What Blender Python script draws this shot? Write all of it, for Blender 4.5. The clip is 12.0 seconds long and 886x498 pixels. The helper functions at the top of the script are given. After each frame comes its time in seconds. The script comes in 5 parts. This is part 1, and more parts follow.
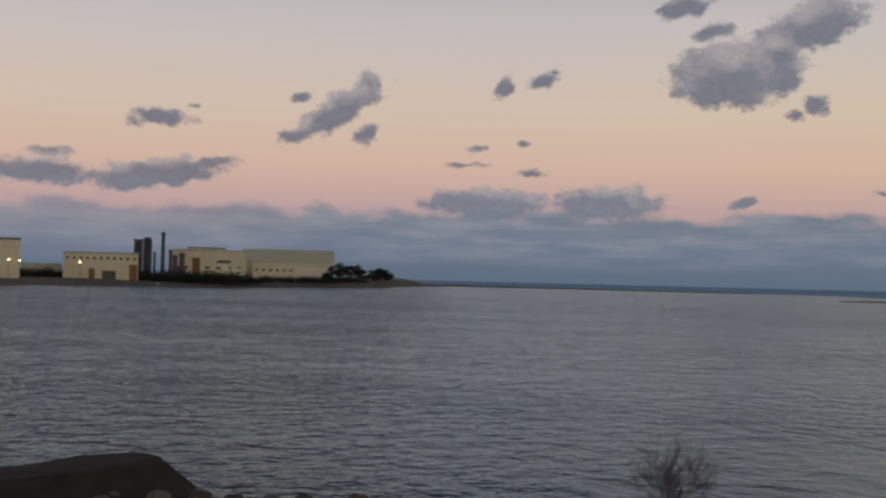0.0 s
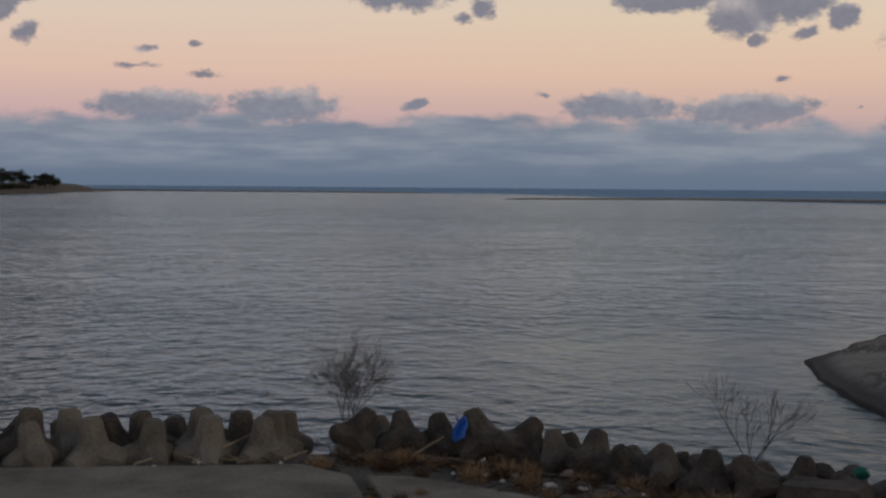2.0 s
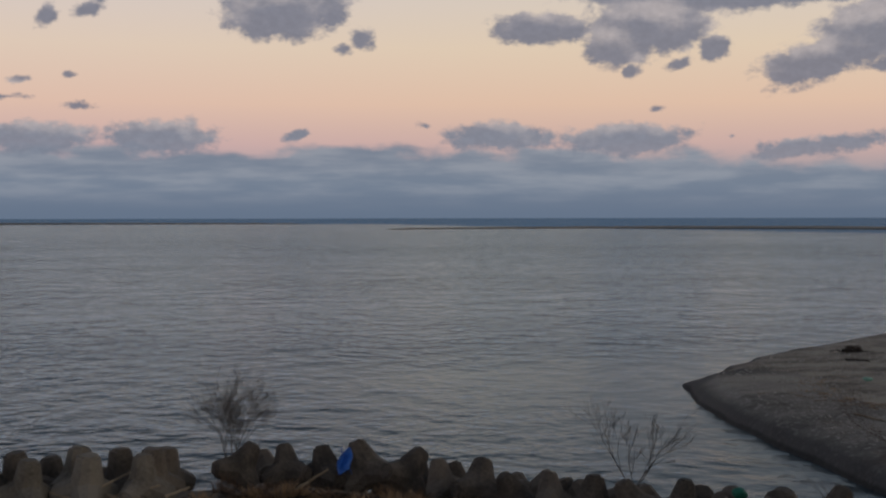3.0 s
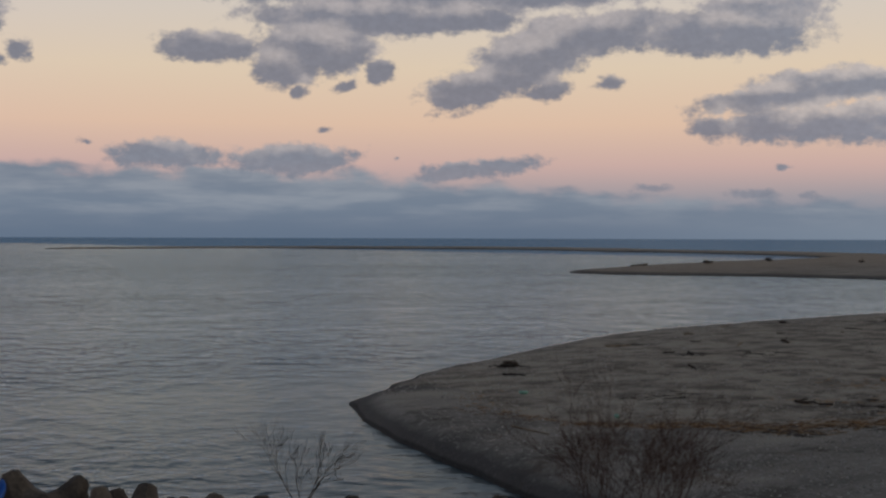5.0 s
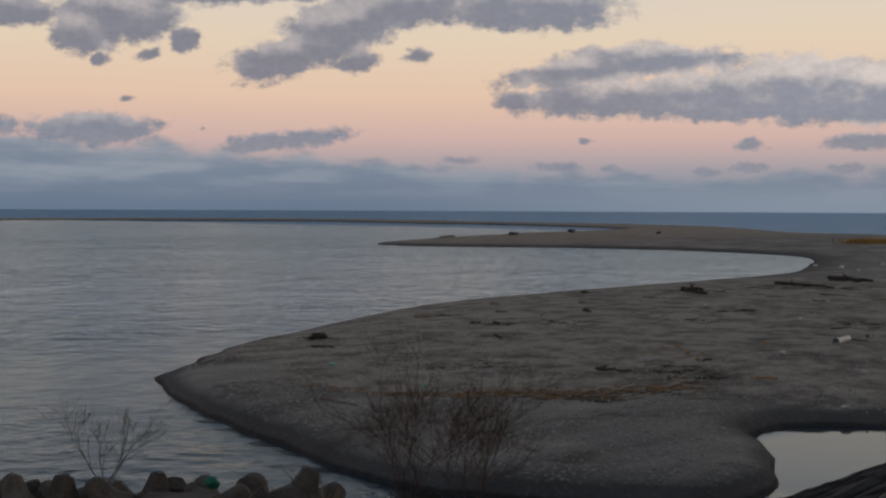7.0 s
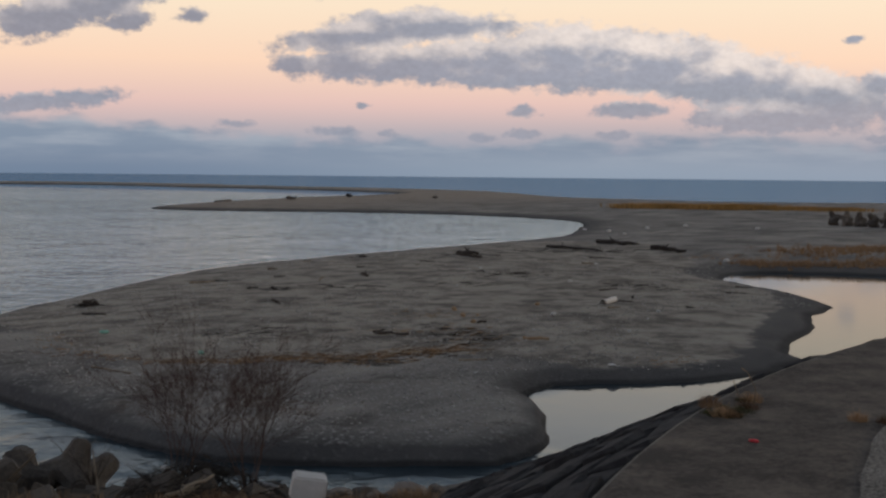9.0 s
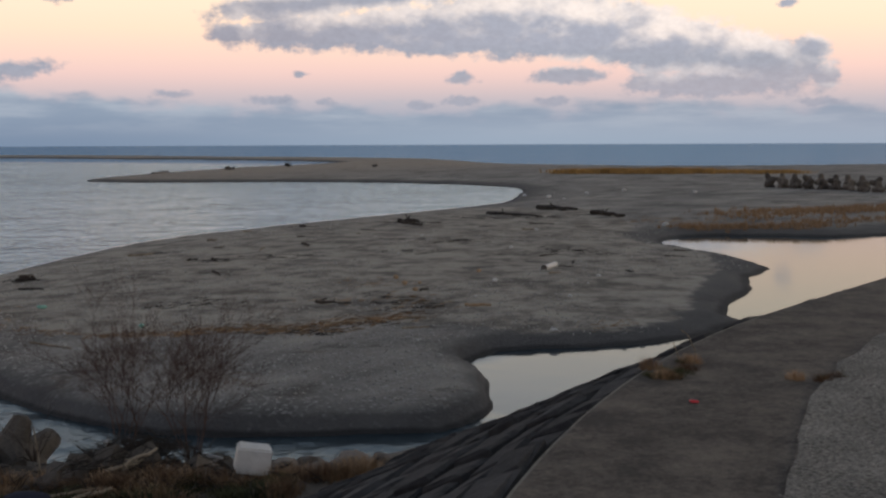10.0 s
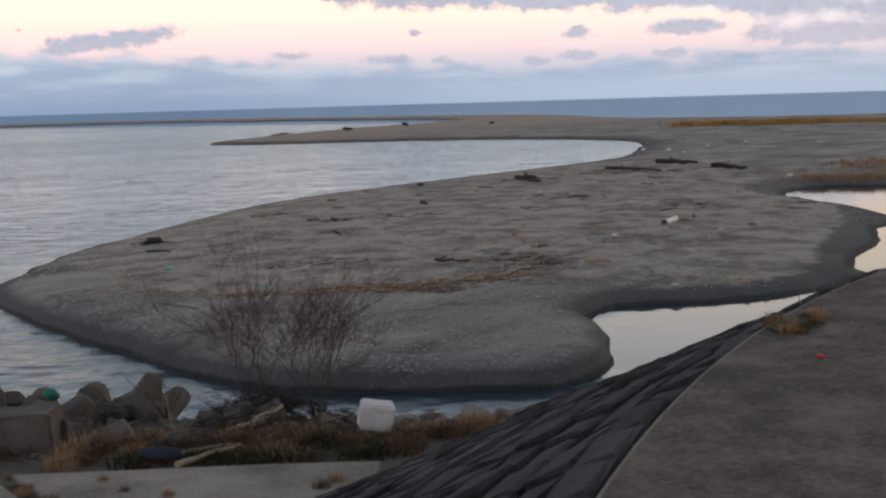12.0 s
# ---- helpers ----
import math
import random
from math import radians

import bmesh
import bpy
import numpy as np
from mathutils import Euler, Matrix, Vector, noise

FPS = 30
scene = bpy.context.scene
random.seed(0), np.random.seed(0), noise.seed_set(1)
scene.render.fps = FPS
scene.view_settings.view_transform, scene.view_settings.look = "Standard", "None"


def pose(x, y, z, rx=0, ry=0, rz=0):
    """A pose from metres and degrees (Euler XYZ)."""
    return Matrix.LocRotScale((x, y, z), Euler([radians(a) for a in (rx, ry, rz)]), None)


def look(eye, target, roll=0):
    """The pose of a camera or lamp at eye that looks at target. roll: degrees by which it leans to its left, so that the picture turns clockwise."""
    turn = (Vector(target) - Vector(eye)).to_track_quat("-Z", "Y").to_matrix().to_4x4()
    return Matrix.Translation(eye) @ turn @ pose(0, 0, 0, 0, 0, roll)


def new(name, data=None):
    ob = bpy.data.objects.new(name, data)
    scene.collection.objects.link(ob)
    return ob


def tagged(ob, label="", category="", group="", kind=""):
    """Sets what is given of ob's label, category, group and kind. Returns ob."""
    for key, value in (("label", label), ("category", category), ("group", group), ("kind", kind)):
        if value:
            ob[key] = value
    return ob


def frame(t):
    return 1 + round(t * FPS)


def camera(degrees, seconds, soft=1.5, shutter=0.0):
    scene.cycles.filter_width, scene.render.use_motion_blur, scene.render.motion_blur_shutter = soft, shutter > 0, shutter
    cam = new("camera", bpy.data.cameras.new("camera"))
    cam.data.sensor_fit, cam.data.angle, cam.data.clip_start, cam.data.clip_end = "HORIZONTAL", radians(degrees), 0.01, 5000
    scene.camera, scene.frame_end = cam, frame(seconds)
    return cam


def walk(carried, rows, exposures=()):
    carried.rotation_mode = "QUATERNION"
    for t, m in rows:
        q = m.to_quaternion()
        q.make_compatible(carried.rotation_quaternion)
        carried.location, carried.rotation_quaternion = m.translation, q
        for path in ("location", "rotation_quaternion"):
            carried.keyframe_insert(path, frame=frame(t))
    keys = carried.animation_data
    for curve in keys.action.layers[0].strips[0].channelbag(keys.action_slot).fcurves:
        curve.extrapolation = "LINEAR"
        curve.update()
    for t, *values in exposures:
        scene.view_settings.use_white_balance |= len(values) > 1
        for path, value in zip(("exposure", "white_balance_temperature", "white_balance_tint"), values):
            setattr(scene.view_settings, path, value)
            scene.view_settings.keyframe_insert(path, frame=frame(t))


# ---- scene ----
EYE = 8.5
cam = camera(37.9, 12.0, soft=2.5, shutter=0.0)
walk(cam, [
    (0, pose(0, 0, EYE, 91.31, -1.38, 0)),
    (0.5, pose(0, 0, EYE, 89.03, -0.56, -2.81)),
    (1, pose(0, 0, EYE, 86.14, 0.25, -7.74)),
    (1.5, pose(0, 0, EYE, 87.30, 0.20, -12.16)),
    (2, pose(0, 0, EYE, 87.18, -0.46, -14.30)),
    (2.5, pose(0, 0, EYE, 87.77, 0.15, -16.56)),
    (2.7, pose(0, 0, EYE, 88.13, 0.17, -17.70)),
    (4.3, pose(0, 0, EYE, 89.74, -0.05, -29.07)),
    (4.5, pose(0, 0, EYE, 89.63, -0.08, -30.81)),
    (5, pose(0, 0, EYE, 89.43, -0.18, -34.21)),
    (5.5, pose(0, 0, EYE, 88.91, -0.21, -36.09)),
    (6, pose(0, 0, EYE, 88.75, 0.05, -38.83)),
    (6.5, pose(0, 0, EYE, 88.12, 0.40, -40.05)),
    (7, pose(0, 0, EYE, 88.21, -0.26, -42.69)),
    (7.5, pose(0, 0, EYE, 87.86, -0.43, -45.92)),
    (7.7, pose(0, 0, EYE, 87.75, -0.70, -47.25)),
    (9.3, pose(0, 0, EYE, 86.45, -0.28, -53.21)),
    (9.5, pose(0, 0, EYE, 86.25, -0.09, -53.69)),
    (10, pose(0, 0, EYE, 85.28, 0.24, -55.21)),
    (10.5, pose(0, 0, EYE, 83.86, -0.04, -54.17)),
    (11, pose(0, 0, EYE, 83.07, -0.27, -52.89)),
    (11.5, pose(0, 0, EYE, 83.35, -0.42, -51.44)),
    (12, pose(0, 0, EYE, 83.46, 1.66, -50.07)),
], exposures=[(0, -0.24, 6690, 10), (0.5, -0.28, 6690, 10), (1, -0.26, 6690, 10), (1.5, -0.08, 6690, 10), (2.5, -0.05, 6690, 10), (4.5, -0.06, 6690, 8), (5.5, -0.08, 6690, 8), (7.5, 0.10, 6690, 8), (9.5, 0.48, 6690, 8), (10.5, 0.76, 6690, 8), (12, 1.06, 6690, 10)])


# ---------------------------------------------------------------- node helpers
class Nodes:
    """Short names for building one node tree."""

    def __init__(self, tree):
        self.tree = tree
        tree.nodes.clear()

    def add(self, kind, **sets):
        n = self.tree.nodes.new(kind)
        for k, v in sets.items():
            if k == "op":
                n.operation = v
            elif k == "blend":
                n.data_type, n.blend_type = "RGBA", v
            elif k == "dims":
                n.noise_dimensions = v
            elif k == "feature":
                n.feature = v
        return n

    def plug(self, a, b):
        if hasattr(a, "is_output"):
            self.tree.links.new(a, b)
        else:
            b.default_value = a

    def math(self, op, a, b=0.0, c=0.0, clamp=False):
        n = self.add("ShaderNodeMath", op=op)
        n.use_clamp = clamp
        for i, v in enumerate((a, b, c)):
            self.plug(v, n.inputs[i])
        return n.outputs[0]

    def vec(self, op, a, b=(0, 0, 0), c=(0, 0, 0)):
        n = self.add("ShaderNodeVectorMath", op=op)
        self.plug(a, n.inputs[0])
        self.plug(b, n.inputs[1])
        if op == "MULTIPLY_ADD":
            self.plug(c, n.inputs[2])
        return n.outputs["Value" if op in ("LENGTH", "DOT_PRODUCT") else 0]

    def noise(self, vector, scale, detail=4.0, rough=0.55, out=0):
        n = self.add("ShaderNodeTexNoise")
        self.plug(vector, n.inputs["Vector"])
        n.inputs["Scale"].default_value = scale
        n.inputs["Detail"].default_value = detail
        n.inputs["Roughness"].default_value = rough
        return n.outputs[out]

    def voronoi(self, vector, scale, out="Distance", feature="F1"):
        n = self.add("ShaderNodeTexVoronoi", feature=feature)
        self.plug(vector, n.inputs["Vector"])
        n.inputs["Scale"].default_value = scale
        return n.outputs[out]

    def ramp(self, fac, stops):
        n = self.add("ShaderNodeValToRGB")
        self.plug(fac, n.inputs[0])
        e = n.color_ramp.elements
        while len(e) < len(stops):
            e.new(0.5)
        for el, (p, c) in zip(e, stops):
            el.position = p
            el.color = (*c, 1) if len(c) == 3 else c
        return n.outputs[0]

    def span(self, v, a, b, lo=0.0, hi=1.0):
        n = self.add("ShaderNodeMapRange")
        n.interpolation_type = "SMOOTHSTEP"
        self.plug(v, n.inputs[0])
        for i, q in enumerate((a, b, lo, hi)):
            n.inputs[i + 1].default_value = q
        return n.outputs[0]

    def mix(self, fac, a, b, blend="MIX"):
        n = self.add("ShaderNodeMix", blend=blend)
        self.plug(fac, n.inputs[0])
        for v, k in ((a, 6), (b, 7)):
            self.plug((*v, 1) if isinstance(v, tuple) and len(v) == 3 else v, n.inputs[k])
        return n.outputs[2]


# ---------------------------------------------------------------- sky
world = bpy.data.worlds.new("dusk_sky")
scene.world = world
world.use_nodes = True
N = Nodes(world.node_tree)
coord = N.add("ShaderNodeTexCoord").outputs["Generated"]
xyz = N.add("ShaderNodeSeparateXYZ")
N.plug(coord, xyz.inputs[0])
az = N.math("MULTIPLY", N.math("ARCTAN2", N.math("MULTIPLY", xyz.outputs[0], -1.0), xyz.outputs[1]), 57.2958)
el = N.math("MULTIPLY", N.math("ARCSINE", xyz.outputs[2]), 57.2958)

# cloud puffs: azimuth, elevation, half width, half height and tilt in degrees
CLOUDS_WEST = [
    (12.45, 6.73, 1.20, 0.43, 0), (11.14, 7.21, 0.30, 0.15, 0), (6.48, 7.83, 0.43, 0.23, 0), (4.80, 7.32, 2.21, 0.68, 30), (6.64, 6.14, 0.90, 0.45, 15),
    (3.53, 8.48, 0.63, 0.60, 40), (3.52, 6.30, 0.50, 0.38, 30), (-2.59, 8.50, 0.60, 0.43, 45), (-4.28, 8.90, 0.70, 0.35, 20), (17.72, 4.20, 2.21, 0.53, 4),
    (12.81, 4.25, 3.14, 0.60, 6), (10.41, 4.81, 0.95, 0.25, 12), (17.17, 4.99, 0.85, 0.23, 0), (-12.56, 9.10, 2.81, 1.41, 6), (-15.61, 10.99, 2.31, 1.05, 18),
    (-14.26, 9.84, 1.25, 1.00, 30), (-15.09, 7.27, 0.35, 0.23, 0), (-16.01, 7.86, 0.60, 0.45, 0), (-10.33, 12.00, 1.20, 0.50, 10), (-11.61, 10.89, 0.85, 0.33, 10)]
CLOUDS_LOW = [
    (-0.91, 5.04, 0.68, 0.15, 0), (-1.22, 5.77, 0.40, 0.13, 10), (-3.47, 6.07, 0.25, 0.15, 0), (-3.80, 4.73, 0.60, 0.15, 0), (-1.83, 3.38, 2.71, 0.63, 0),
    (-7.31, 3.44, 2.26, 0.78, 0), (-13.07, 3.57, 0.50, 0.20, 15), (-18.72, 4.01, 0.33, 0.13, 0), (-13.10, 3.60, 0.43, 0.18, 20), (-22.20, 3.51, 2.38, 0.60, 0),
    (-27.47, 3.33, 2.81, 0.68, 2), (-34.61, 2.90, 1.51, 0.43, 5), (-36.48, 3.02, 2.31, 0.33, 8), (-43.34, 2.15, 0.80, 0.20, 0), (-47.73, 1.87, 1.05, 0.20, 0),
    (-50.00, 1.74, 0.45, 0.15, 0), (-49.04, 2.99, 0.30, 0.10, 0), (-32.02, 3.44, 0.18, 0.10, 0), (-29.00, 4.70, 0.25, 0.13, 10), (-36.87, 3.10, 2.13, 0.33, 6)]
CLOUDS_MIDDLE = [
    (-23.89, 8.20, 2.11, 0.68, -2), (-28.50, 8.24, 2.81, 1.30, 0), (-27.89, 6.28, 0.40, 0.33, 0), (-31.39, 7.26, 0.70, 0.60, 0), (-29.98, 6.66, 0.60, 0.25, 20),
    (-30.47, 9.53, 5.02, 0.85, 0), (-34.95, 9.54, 2.51, 0.65, 0), (-35.34, 6.47, 2.21, 0.90, 12), (-38.21, 7.95, 3.26, 1.41, 22), (-41.07, 8.86, 3.01, 0.95, 10),
    (-38.79, 6.40, 0.85, 0.43, 5), (-41.58, 6.70, 0.80, 0.30, 0), (-46.35, 8.82, 4.27, 1.00, 0), (-48.03, 9.67, 2.76, 1.00, 0), (-27.27, 7.41, 1.51, 1.00, 0),
    (-33.95, 10.55, 10.04, 0.75, 0)]
CLOUDS_EAST = [
    (-48.87, 5.89, 3.64, 0.58, 4), (-51.59, 6.45, 4.14, 0.75, 0), (-46.03, 4.84, 0.95, 0.45, 10), (-49.61, 4.77, 4.27, 0.75, 0), (-54.08, 4.94, 4.77, 1.05, 0),
    (-57.81, 5.13, 4.52, 1.46, 0), (-61.50, 4.91, 4.52, 1.36, -3), (-65.38, 4.13, 4.77, 1.30, -6), (-68.69, 3.42, 3.26, 1.20, -8), (-67.07, 2.52, 4.02, 0.60, 0),
    (-70.98, 3.90, 0.95, 0.60, 0), (-71.51, 2.71, 0.70, 0.60, 0), (-56.08, 2.75, 0.68, 0.25, 0), (-60.79, 2.86, 1.56, 0.35, 3), (-56.08, 1.83, 0.75, 0.18, 0),
    (-59.93, 1.73, 0.70, 0.20, 0), (-47.74, 1.88, 0.95, 0.20, 0), (-54.09, 1.65, 0.50, 0.18, 0), (-71.48, 1.72, 0.80, 0.15, 0), (-69.92, 5.80, 0.33, 0.15, 0)]

group = bpy.data.node_groups.new("cloud_field", "ShaderNodeTree")
group.interface.new_socket("Place", in_out="INPUT", socket_type="NodeSocketVector")
group.interface.new_socket("Depth", in_out="OUTPUT", socket_type="NodeSocketFloat")
G = Nodes(group)
g_in = G.add("NodeGroupInput").outputs[0]
field = 9.0
for a, e, w, h, tilt in CLOUDS_WEST + CLOUDS_LOW + CLOUDS_MIDDLE + CLOUDS_EAST:
    if tilt:
        c, t = math.cos(radians(tilt)), math.sin(radians(tilt))
        near = G.add("ShaderNodeCombineXYZ")
        G.plug(G.vec("DOT_PRODUCT", g_in, (-c / w, t / w, (a * c - e * t) / w)), near.inputs[0])
        G.plug(G.vec("DOT_PRODUCT", g_in, (t / h, c / h, -(a * t + e * c) / h)), near.inputs[1])
        near = near.outputs[0]
    else:
        near = G.vec("MULTIPLY_ADD", g_in, (1 / w, 1 / h, 0), (-a / w, -e / h, 0))
    size = h ** 0.5
    field = G.math("SMOOTH_MIN", field, G.math("MULTIPLY_ADD", G.vec("LENGTH", near), size, -size), 0.16)
g_out = G.add("NodeGroupOutput")
G.plug(field, g_out.inputs[0])

place = N.add("ShaderNodeCombineXYZ")
N.plug(az, place.inputs[0])
N.plug(el, place.inputs[1])
place.inputs[2].default_value = 1.0
stretched = N.vec("MULTIPLY", place.outputs[0], (0.70, 1.0, 1.0))
swirl = N.noise(stretched, 1.1, 4.0, 0.6, out=1)
fine = N.noise(stretched, 1.7, 5.0, 0.6)
billow = N.noise(stretched, 1.0, 4.0, 0.55)
swirl_off = N.vec("MULTIPLY_ADD", swirl, (1.0, 0.55, 0.0), (-0.5, -0.275, 0.0))
moved = N.vec("ADD", place.outputs[0], swirl_off)


def cloud_at(at):
    n = N.add("ShaderNodeGroup")
    n.node_tree = group
    N.plug(at, n.inputs[0])
    return n.outputs[0]


depth = cloud_at(moved)
below = cloud_at(N.vec("ADD", moved, (0.12, -0.60, 0.0)))
finer = N.noise(stretched, 4.6, 4.0, 0.55)
ragged = N.math("ADD", N.math("MULTIPLY_ADD", fine, 1.15, -0.575), N.math("MULTIPLY_ADD", finer, 0.24, -0.12))
cover = N.span(N.math("ADD", depth, ragged), 0.20, -0.20)
# bank of stratus along the horizon, lower towards the east
bank_top = N.span(az, -50.0, -22.0, 1.55, 3.0)
bank_noise = N.noise(N.vec("MULTIPLY", place.outputs[0], (0.42, 0.9, 1.0)), 1.0, 4.0, 0.5)
bank_edge = N.math("SUBTRACT", N.math("MULTIPLY_ADD", bank_noise, 2.2, -1.1), N.math("SUBTRACT", el, bank_top))
bank = N.span(bank_edge, -0.25, 0.45)

clear = N.ramp(N.math("DIVIDE", el, 90.0), [
    (0.0, (0.13, 0.20, 0.30)), (0.018, (0.31, 0.31, 0.37)), (0.034, (0.58, 0.41, 0.40)), (0.055, (0.73, 0.52, 0.41)),
    (0.082, (0.73, 0.595, 0.47)), (0.125, (0.63, 0.59, 0.575)), (0.20, (0.25, 0.28, 0.335)), (0.36, (0.10, 0.12, 0.155)),
    (1.0, (0.058, 0.068, 0.088))])
clear = N.mix(N.span(az, -26.0, 0.0), clear, N.mix(1.0, clear, (0.99, 0.985, 1.05), "MULTIPLY"))
# afterglow towards the set sun, low behind the levee
glow_way = N.vec("DOT_PRODUCT", coord, (0.6, -0.8, 0.05))
glow = N.math("MULTIPLY", N.span(glow_way, 0.25, 1.0), N.span(el, 40.0, 2.0))
clear = N.mix(glow, clear, N.mix(1.0, clear, (1.22, 1.16, 1.06), "MULTIPLY"))
bank_light = N.noise(N.vec("MULTIPLY", place.outputs[0], (0.20, 1.3, 1.0)), 1.2, 4.0, 0.55)
bank_colour = N.mix(N.span(bank_light, 0.35, 0.7), (0.155, 0.214, 0.300), (0.250, 0.298, 0.374))
horizon = N.mix(N.span(az, -36.0, -60.0), (0.130, 0.180, 0.262), (0.215, 0.270, 0.350))
bank_low = N.mix(N.span(el, 0.1, 1.6), horizon, bank_colour)
sky = N.mix(N.math("MULTIPLY", bank, N.span(az, 2.0, 13.0, 0.93, 0.68)), clear, bank_low)
lit = N.span(N.math("ADD", N.math("SUBTRACT", below, depth), N.math("MULTIPLY_ADD", billow, 2.2, -1.1)), 0.50, -0.72)
east = N.span(az, -40.0, -62.0)
shade = N.mix(east, (0.172, 0.187, 0.255), (0.21, 0.245, 0.335))
crown = N.mix(east, (0.400, 0.372, 0.405), (0.60, 0.545, 0.545))
low_cloud = N.span(el, 4.6, 3.4)
shade = N.mix(low_cloud, shade, (0.185, 0.225, 0.305))
crown = N.mix(N.math("MULTIPLY", low_cloud, 0.8), crown, (0.36, 0.37, 0.425))
puff = N.mix(lit, shade, crown)
puff = N.mix(1.0, puff, N.mix(N.span(finer, 0.3, 0.7), (0.94, 0.94, 0.945), (1.06, 1.055, 1.05)), "MULTIPLY")
sky = N.mix(N.math("MULTIPLY", cover, N.span(el, 1.2, 3.6, 0.6, 0.93)), sky, puff)
# faint scattered light of the real atmosphere at this hour
air = N.add("ShaderNodeTexSky")
air.sky_type = "NISHITA"
air.sun_disc = False
air.sun_elevation = radians(0.5)
air.sun_rotation = radians(112)
sky = N.mix(1.0, sky, N.mix(1.0, air.outputs[0], (0.02, 0.02, 0.02), "MULTIPLY"), "ADD")
back = N.add("ShaderNodeBackground")
N.plug(sky, back.inputs[0])
back.inputs[1].default_value = 1.0
N.plug(back.outputs[0], N.add("ShaderNodeOutputWorld").inputs[0])

# last soft light from the side where the sun has gone down
sun = new("afterglow_sun", bpy.data.lights.new("afterglow_sun", "SUN"))
sun.data.energy, sun.data.angle, sun.data.color = 0.42, radians(35), (1.0, 0.82, 0.64)
sun.matrix_world = look((45, -60, 15), (0, 0, 0))


# ---------------------------------------------------------------- materials
def material(name):
    m = bpy.data.materials.new(name)
    m.use_nodes = True
    n = Nodes(m.node_tree)
    bsdf = n.add("ShaderNodeBsdfPrincipled")
    out = n.add("ShaderNodeOutputMaterial")
    n.plug(bsdf.outputs[0], out.inputs[0])
    return m, n, bsdf


def bump(n, bsdf, height, strength=0.5, distance=0.02):
    b = n.add("ShaderNodeBump")
    b.inputs["Strength"].default_value = strength
    b.inputs["Distance"].default_value = distance
    n.plug(height, b.inputs["Height"])
    n.plug(b.outputs[0], bsdf.inputs["Normal"])


def world_place(n):
    return n.add("ShaderNodeNewGeometry").outputs["Position"]


def rough_material(name, dark, light, coarse=1.0, grain=14.0, rough=0.9, relief=0.02, patch=0.35, random_tint=0.0, low=0.36, high=0.64, island=0.0):
    """A weathered surface: large stains, fine grain, relief."""
    m, n, bsdf = material(name)
    p = n.add("ShaderNodeTexCoord").outputs["Object"]
    big = n.noise(p, coarse, 5.0, 0.6)
    small = n.noise(p, grain, 6.0, 0.65)
    f = n.math("ADD", n.math("MULTIPLY", big, 1 - patch), n.math("MULTIPLY", small, patch))
    if random_tint:
        r = n.add("ShaderNodeObjectInfo").outputs["Random"]
        f = n.math("ADD", f, n.math("MULTIPLY_ADD", r, random_tint, -random_tint / 2))
    if island:
        r = n.add("ShaderNodeNewGeometry").outputs["Random Per Island"]
        f = n.math("ADD", f, n.math("MULTIPLY_ADD", r, island, -island / 2))
    n.plug(n.ramp(f, [(low, dark), (high, light)]), bsdf.inputs["Base Color"])
    bsdf.inputs["Roughness"].default_value = rough
    bump(n, bsdf, small, 0.7, relief)
    return m


def plain_material(name, colour, rough=0.5, emission=0.0, metal=0.0):
    m, n, bsdf = material(name)
    g = n.noise(n.add("ShaderNodeTexCoord").outputs["Object"], 9.0, 4.0, 0.6)
    n.plug(n.mix(n.span(g, 0.3, 0.75), tuple(c * 0.78 for c in colour), colour), bsdf.inputs["Base Color"])
    bsdf.inputs["Roughness"].default_value = rough
    bsdf.inputs["Metallic"].default_value = metal
    if emission:
        bsdf.inputs["Emission Color"].default_value = (*colour, 1)
        bsdf.inputs["Emission Strength"].default_value = emission
    return m


# water: wind ripples on the river, calm behind the spit
M_WATER = bpy.data.materials.new("water")
M_WATER.use_nodes = True
n = Nodes(M_WATER.node_tree)
body = n.add("ShaderNodeBsdfDiffuse")
gloss = n.add("ShaderNodeBsdfGlossy")
edge = n.add("ShaderNodeFresnel")
edge.inputs["IOR"].default_value = 1.33
both = n.add("ShaderNodeMixShader")
n.plug(edge.outputs[0], both.inputs[0])
n.plug(body.outputs[0], both.inputs[1])
n.plug(gloss.outputs[0], both.inputs[2])
n.plug(both.outputs[0], n.add("ShaderNodeOutputMaterial").inputs[0])
p = world_place(n)
wind = n.vec("MULTIPLY", n.vec("ADD", p, n.vec("MULTIPLY", n.noise(p, 0.05, 2.0, 0.5, out=1), (5.0, 5.0, 0.0))), (1.0, 1.0, 0.0))
crest = n.add("ShaderNodeCombineXYZ")
n.plug(n.vec("DOT_PRODUCT", wind, (0.33, -0.92, 0.0)), crest.inputs[0])
n.plug(n.vec("DOT_PRODUCT", wind, (0.94, 0.35, 0.0)), crest.inputs[1])
swell = n.math("POWER", n.noise(crest.outputs[0], 0.42, 3.0, 0.5), 1.7)
chop = n.noise(crest.outputs[0], 1.15, 2.0, 0.5)
cross = n.noise(n.vec("MULTIPLY", wind, (1.0, 0.9, 0.0)), 0.8, 3.0, 0.55)
gust = n.span(n.noise(n.vec("MULTIPLY", p, (0.006, 0.018, 0.0)), 1.0, 4.0, 0.6), 0.3, 0.7, 0.55, 1.15)
sep = n.add("ShaderNodeSeparateXYZ")
n.plug(p, sep.inputs[0])
lee = n.math("MULTIPLY", n.span(sep.outputs[0], 30.5, 34.0), n.span(sep.outputs[1], 30.0, 26.5))
lee2 = n.math("MULTIPLY", n.span(sep.outputs[0], 56.0, 62.0), n.span(sep.outputs[1], 50.0, 49.0))
